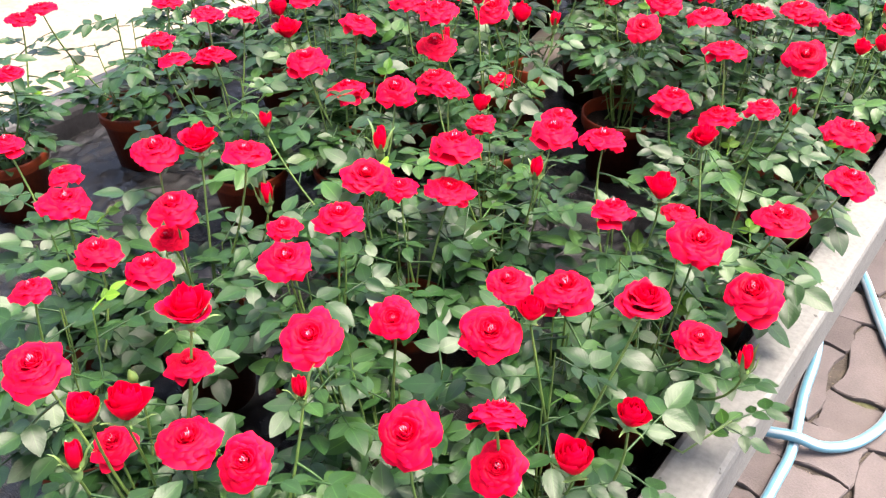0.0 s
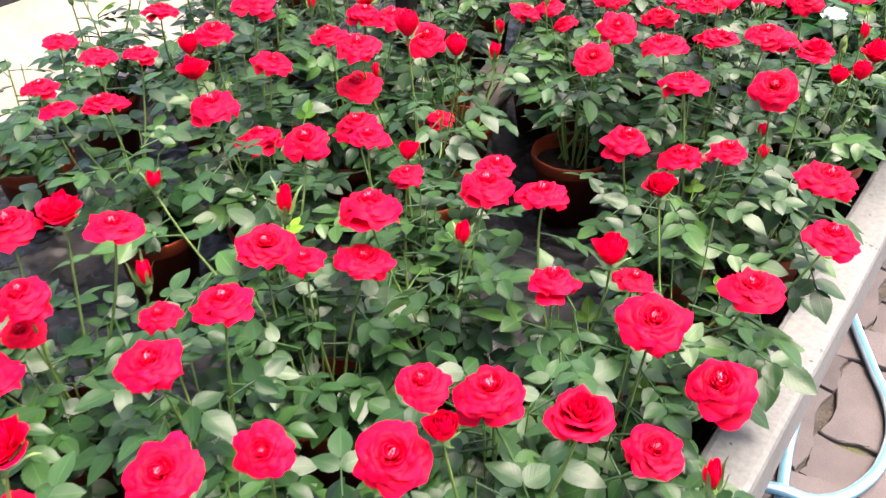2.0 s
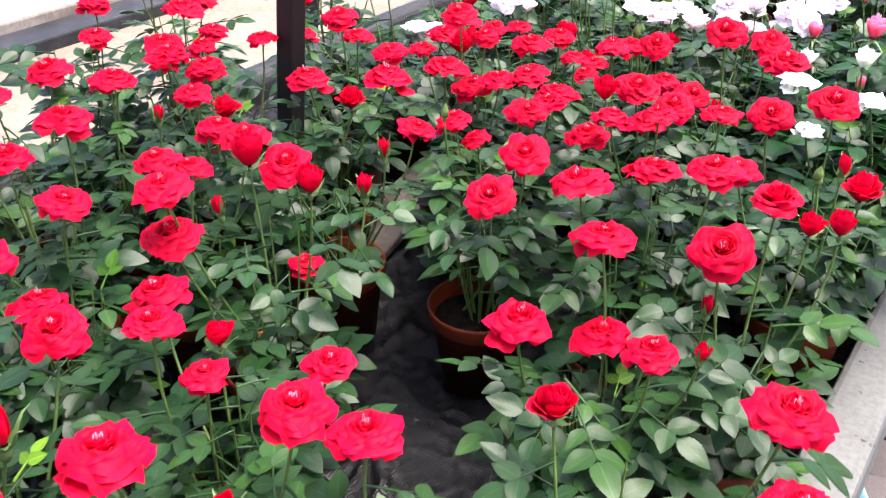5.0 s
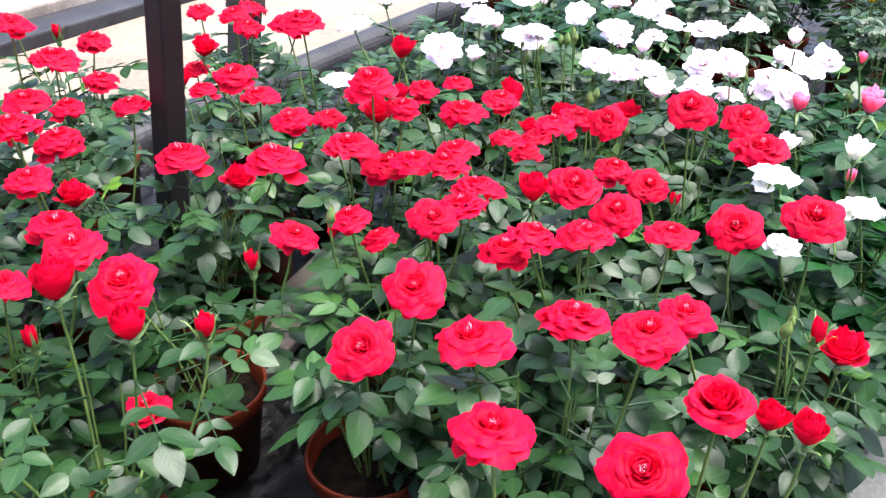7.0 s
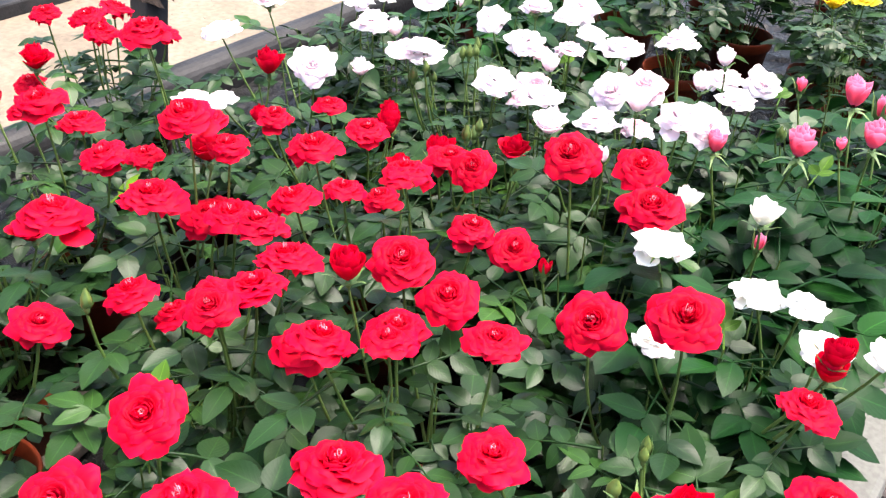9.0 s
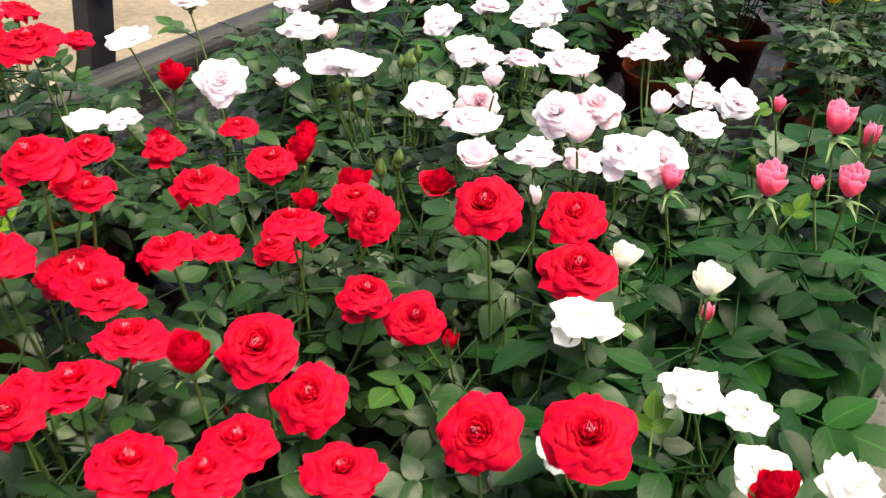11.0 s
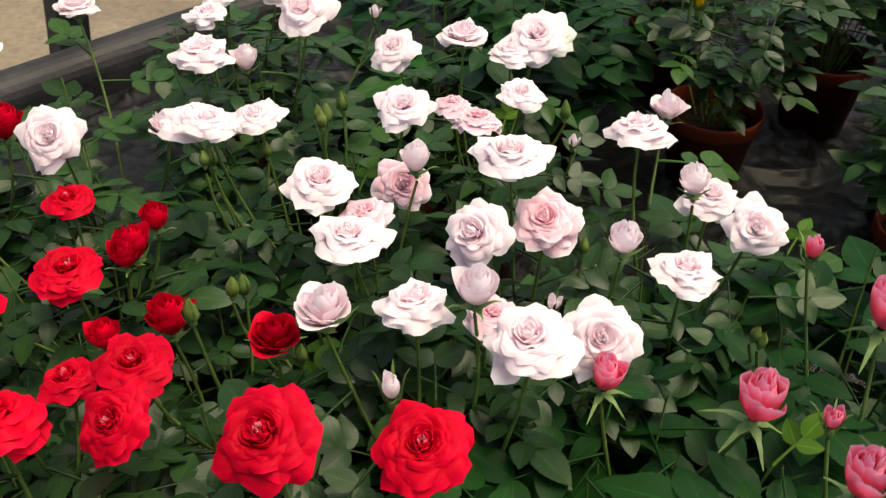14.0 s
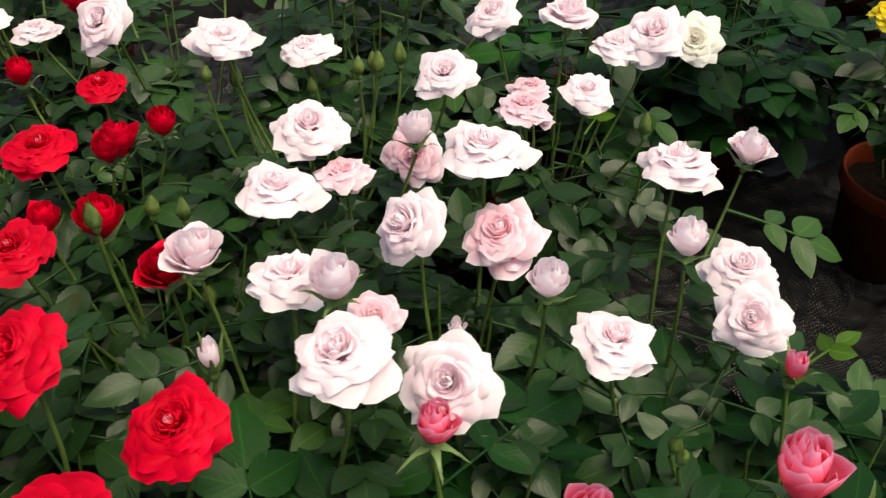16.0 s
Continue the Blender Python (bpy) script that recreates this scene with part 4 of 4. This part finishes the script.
plan_rose(-0.401, 1.772, 'blush', [(-0.068, 0.032, 0.866, 'open', 50), (0.035, -0.057, 0.860, 'open', 41), (-0.013, 0.047, 0.834, 'open', 44), (0.035, 0.018, 0.851, 'open', 40, 38, -50), (-0.088, 0.095, 0.850, 'half', 28), (-0.002, -0.001, 0.875, 'half', 20)])
plan_rose(-0.226, 1.440, 'cream', [(-0.087, -0.004, 0.855, 'open', 46), (0.025, -0.022, 0.862, 'open', 36), (-0.006, -0.018, 0.855, 'open', 36), (0.048, -0.051, 0.855, 'open', 36), (0.087, -0.024, 0.850, 'open', 36), (-0.049, -0.088, 0.837, 'open', 36)])
plan_rose(-0.803, 1.708, 'blush', [(0.026, -0.061, 0.863, 'open', 49), (0.042, 0.029, 0.876, 'open', 52, 32, -60), (-0.022, -0.025, 0.868, 'open', 36), (0.029, -0.024, 0.844, 'half', 21), (0.021, 0.119, 0.841, 'bud', 13)])
plan_rose(-0.304, 0.921, 'red', [(-0.045, -0.023, 0.837, 'open', 51), (-0.009, 0.047, 0.796, 'open', 52), (0.061, -0.038, 0.866, 'open', 38), (-0.027, 0.072, 0.867, 'open', 56), (0.087, -0.016, 0.864, 'bud', 13)])
plan_rose(-0.273, 0.528, 'red', [(0.014, -0.020, 0.857, 'open', 52), (-0.031, -0.034, 0.851, 'open', 41)])
plan_rose(-0.226, 0.315, 'red', [(-0.054, 0.014, 0.832, 'open', 51, 26, -75), (0.010, 0.032, 0.879, 'open', 42, 38, 120), (0.020, 0.020, 0.842, 'open', 41, 34, -75)])
plan_rose(-0.749, 1.136, 'red', [(0.069, 0.036, 0.866, 'open', 60), (-0.016, -0.001, 0.859, 'open', 54), (0.002, 0.047, 0.819, 'half', 33)])
plan_rose(-0.869, 1.437, 'red', [(0.118, -0.062, 0.848, 'open', 46), (0.004, -0.032, 0.899, 'open', 59), (-0.069, 0.014, 0.871, 'open', 49), (0.082, 0.055, 0.854, 'half', 28), (-0.091, -0.102, 0.864, 'half', 33)])
plan_rose(-1.022, 1.461, 'red', [(-0.014, 0.028, 0.864, 'open', 41), (0.006, -0.023, 0.872, 'open', 43), (0.033, -0.027, 0.861, 'open', 43), (0.025, 0.064, 0.831, 'open', 36), (-0.018, -0.059, 0.880, 'open', 38), (0.045, -0.128, 0.838, 'open', 36)])
plan_rose(-0.340, 1.078, 'red', [(-0.040, -0.034, 0.879, 'open', 55), (0.053, 0.020, 0.894, 'open', 50), (-0.005, 0.036, 0.870, 'open', 53)])
plan_rose(-0.532, 1.500, 'red', [(0.012, -0.050, 0.853, 'open', 46), (0.032, 0.023, 0.836, 'half', 31), (-0.030, -0.010, 0.826, 'half', 27), (-0.051, -0.042, 0.820, 'half', 20), (-0.023, 0.037, 0.836, 'green', 10), (0.026, 0.042, 0.810, 'green', 10), (0.001, -0.009, 0.860, 'green', 11)])
plan_rose(-0.417, 1.550, 'blush', [(0.045, 0.039, 0.885, 'open', 48, 12, -70), (-0.031, 0.030, 0.863, 'open', 43), (-0.057, -0.010, 0.864, 'half', 33), (0.000, 0.047, 0.882, 'half', 23), (-0.000, -0.012, 0.855, 'bud', 13)])
plan_rose(-1.010, 0.916, 'red', [(0.002, 0.057, 0.869, 'open', 54, 12, -60), (0.068, -0.096, 0.873, 'open', 48), (0.048, -0.038, 0.881, 'open', 43), (-0.029, 0.077, 0.858, 'open', 46)])
plan_rose(-0.291, 0.685, 'red', [(-0.053, 0.035, 0.869, 'open', 50), (-0.004, -0.029, 0.838, 'open', 45), (0.039, 0.033, 0.819, 'open', 38), (0.021, 0.022, 0.842, 'half', 27)])
plan_rose(-0.466, 0.434, 'red', [(0.002, -0.036, 0.860, 'open', 51), (-0.006, 0.040, 0.858, 'open', 50), (-0.055, 0.016, 0.839, 'open', 36)])
plan_rose(-0.719, 0.349, 'red', [(0.022, -0.005, 0.853, 'open', 54), (-0.063, 0.044, 0.826, 'open', 36), (-0.104, 0.017, 0.860, 'open', 36)])
plan_rose(-0.728, 0.909, 'red', [(0.028, 0.065, 0.865, 'open', 53), (-0.014, -0.007, 0.858, 'open', 46), (-0.001, 0.019, 0.844, 'open', 42), (0.044, 0.008, 0.821, 'bud', 13)])
plan_rose(-0.886, 0.944, 'red', [(-0.017, 0.035, 0.877, 'open', 56), (0.027, 0.054, 0.844, 'bud', 13), (0.013, 0.020, 0.891, 'open', 46)])
plan_rose(-1.130, 1.279, 'red', [(0.021, 0.010, 0.857, 'open', 45), (-0.010, -0.071, 0.893, 'open', 36), (-0.038, -0.001, 0.858, 'bud', 16)])
plan_rose(-0.263, 1.335, 'red', [(0.012, -0.003, 0.879, 'open', 53, 22, -80), (-0.041, -0.022, 0.861, 'open', 50, 26, -75), (0.095, 0.001, 0.849, 'open', 40), (0.096, 0.030, 0.858, 'half', 21), (0.098, 0.025, 0.875, 'half', 20)])
plan_rose(-0.284, 1.815, 'pink', [(-0.042, -0.031, 0.864, 'bud', 13), (-0.036, -0.088, 0.839, 'green', 9), (-0.033, -0.086, 0.835, 'green', 9)])
plan_rose(-1.140, 0.837, 'red', [(0.048, 0.056, 0.893, 'open', 53), (-0.018, 0.017, 0.858, 'half', 25), (0.003, -0.014, 0.858, 'bud', 16), (-0.010, 0.121, 0.858, 'open', 46)])
plan_rose(-0.702, 0.736, 'red', [(-0.056, -0.012, 0.834, 'open', 60), (-0.001, 0.002, 0.806, 'open', 54), (-0.031, 0.062, 0.864, 'open', 49)])
plan_rose(-0.461, 0.551, 'red', [(-0.060, 0.014, 0.836, 'open', 56), (0.018, 0.050, 0.831, 'open', 50), (-0.017, 0.015, 0.839, 'open', 38)])
plan_rose(-0.592, 0.244, 'red', [(-0.021, 0.074, 0.849, 'open', 44), (-0.007, 0.003, 0.860, 'open', 36)])
plan_rose(-0.320, 0.226, 'red', [(-0.012, 0.003, 0.859, 'open', 40, 36, -65), (-0.020, 0.064, 0.873, 'bud', 13)])
plan_rose(-0.226, 0.427, 'red', [(-0.049, -0.003, 0.862, 'open', 52, 18, -70), (0.043, 0.057, 0.899, 'half', 40), (0.052, -0.046, 0.826, 'half', 27), (0.075, -0.013, 0.860, 'half', 22), (-0.027, 0.019, 0.879, 'half', 20)])
plan_rose(-1.140, 1.087, 'red', [(0.004, 0.047, 0.885, 'open', 46), (0.086, -0.016, 0.874, 'open', 46)])
plan_rose(-0.321, 1.637, 'pink', [(0.036, 0.027, 0.852, 'half', 27), (-0.027, -0.014, 0.853, 'half', 20), (0.060, -0.132, 0.844, 'bud', 11)])
plan_rose(-0.793, 1.537, 'blush', [(0.057, -0.031, 0.865, 'open', 52, 42, -55), (-0.085, -0.029, 0.868, 'open', 46), (-0.028, -0.085, 0.822, 'open', 39), (-0.110, 0.069, 0.872, 'half', 35), (-0.033, -0.118, 0.833, 'open', 40), (0.044, 0.056, 0.830, 'half', 26)])
plan_rose(-0.294, 1.528, 'cream', [(0.033, -0.030, 0.870, 'half', 23), (-0.031, -0.021, 0.856, 'half', 20)])
plan_rose(-0.929, 1.763, 'blush', [(0.062, 0.016, 0.846, 'open', 36), (0.065, -0.040, 0.865, 'open', 45), (0.000, -0.000, 0.836, 'open', 46)])
plan_rose(-0.782, 1.902, 'cream', [(0.117, 0.035, 0.822, 'open', 44, 46, -40), (0.009, 0.003, 0.854, 'open', 46)])
plan_rose(-0.531, 1.612, 'blush', [(0.018, -0.024, 0.866, 'open', 49), (-0.024, 0.019, 0.838, 'rosy', 42), (-0.025, 0.065, 0.858, 'half', 21), (-0.007, -0.090, 0.855, 'green', 11)])
plan_rose(-0.338, 2.100, 'yellow', [])
plan_rose(-0.400, 2.430, 'yellow', [])
plan_rose(-0.570, 2.330, 'yellow', [])
plan_rose(-0.750, 2.270, 'yellow', [])
plan_rose(-0.920, 2.120, 'blush', [])
plan_rose(-0.930, 2.360, 'yellow', [])
plan_rose(-0.250, 2.350, 'yellow', [])
plan_rose(-0.270, 2.550, 'yellow', [])
plan_rose(-0.480, 2.600, 'yellow', [])
plan_rose(-0.680, 2.500, 'yellow', [])
plan_rose(-1.100, 2.250, 'yellow', [])
plan_rose(-0.880, 2.620, 'yellow', [])

planted = {planned[:2]: rose_plant(*planned) for planned in BED_PLAN}


def leaning_shoot(root, pts, turns):
    """A leafy shoot that leans out of its pot over the front rim."""
    rng = random.Random(3)
    pts = [Vector(p) for p in pts]
    stalk(root, rng, pts, 0.0015)
    for share, yaw, lift in turns:
        k = share * (len(pts) - 1)
        i = min(int(k), len(pts) - 2)
        child("leaf", rng.choice(LEAVES), root, aim(pts[i].lerp(pts[i + 1], k - i), radians(yaw), lift, rng.uniform(-10, 10), rng.uniform(0.75, 0.95)))


leaning_shoot(planted[-0.226, 0.611], [(0.02, -0.02, 0.076), (0.052, -0.052, 0.082), (0.076, -0.060, 0.090), (0.090, -0.032, 0.100), (0.100, -0.016, 0.108)],
              [(0.62, 70, 16), (0.80, 140, 20), (0.90, 10, -6), (1.0, 60, 4)])


# ---- the interlocking paving beside the bench, a herringbone of toothed pavers ----
paving = tagged(new("paving"), "brown interlocking concrete pavers laid in herringbone with dirty joints", "paving", kind="structure")
PITCH = 0.1175


def paver_mesh(seed=None):
    """A toothed paver, two pitches long along y, with worn upper edges, which a seed makes ragged."""
    w, l, tooth = PITCH / 2 - 0.0024, PITCH - 0.0024, 0.013
    side = []
    for k, t in enumerate((0, 0.17, 0.33, 0.5, 0.67, 0.83, 1.0)):
        side.append((t, (0, 1, 1, 0, -1, -1, 0)[k] * tooth * 0.8))
    loop = [(w + o, -l + 2 * l * t) for t, o in side]
    loop += [(w - 2 * w * t, l + o * 0.6) for t, o in side[1:]]
    loop += [(-w + o, l - 2 * l * t) for t, o in [(t, side[6 - i][1]) for i, (t, _) in enumerate(side)][1:]]
    loop += [(-w + 2 * w * t, -l + o * 0.6) for t, o in [(t, side[6 - i][1]) for i, (t, _) in enumerate(side)][1:-1]]
    worn = [0.0018] * len(loop)
    if seed is not None:
        rng = random.Random(seed)
        loop = [q for k, a in enumerate(loop) for b in (loop[(k + 1) % len(loop)],) for q in (a, ((a[0] + b[0]) / 2, (a[1] + b[1]) / 2))]
        loop = [(x * (1 - rng.uniform(0, 0.042)), y * (1 - rng.uniform(0, 0.020))) for x, y in loop]
        worn = [abs(rng.gauss(0.0012, 0.0016)) for _ in loop]
    n = len(loop)
    verts = [(x, y, -0.010) for x, y in loop] + [(x, y, -0.0028) for x, y in loop] + [(x * (1 - q / w), y * (1 - q / l), 0.0) for (x, y), q in zip(loop, worn)]
    faces = []
    for ring in (0, n):
        faces += [(ring + i, ring + (i + 1) % n, ring + n + (i + 1) % n, ring + n + i) for i in range(n)]
    faces.append(tuple(range(2 * n, 3 * n)))
    return mesh_of("paver", verts, faces, PAVER, smooth=False)


PAVER_MESH = paver_mesh()
RAGGED = [paver_mesh(k) for k in range(6)]
paver_rng = random.Random(5)
far_verts, far_faces = [], []
for i in range(-34, 40):
    for j in range(-34, 40):
        # herringbone: an L of one upright and one lying paver, repeated along the diagonals
        for lying in (0, 1):
            px = -0.098 + PITCH * (i + 2 * j) + (1.5 * PITCH if lying else 0)
            py = 1.62 + PITCH * (i - 2 * j) - (0.5 * PITCH if lying else 0)
            if not (-0.57 < px < 2.6 and -2.6 < py < 6.0):
                continue
            m = pose(px, py, paver_rng.uniform(-0.002, 0.001), paver_rng.uniform(-0.5, 0.5), paver_rng.uniform(-0.5, 0.5), (90 if lying else 0) + paver_rng.uniform(-0.3, 0.3))
            if px < 0.70 and 0.55 < py < 2.6:
                child("paver", RAGGED[(3 * i + 5 * j + lying) % 6], paving, m)
            else:
                at = len(far_verts)
                far_verts += [tuple(m @ v.co) for v in PAVER_MESH.vertices]
                far_faces += [tuple(at + k for k in p.vertices) for p in PAVER_MESH.polygons]
tagged(child("distant_pavers", mesh_of("distant_pavers", far_verts, far_faces, PAVER_FAR, smooth=False), paving), kind="stuff")
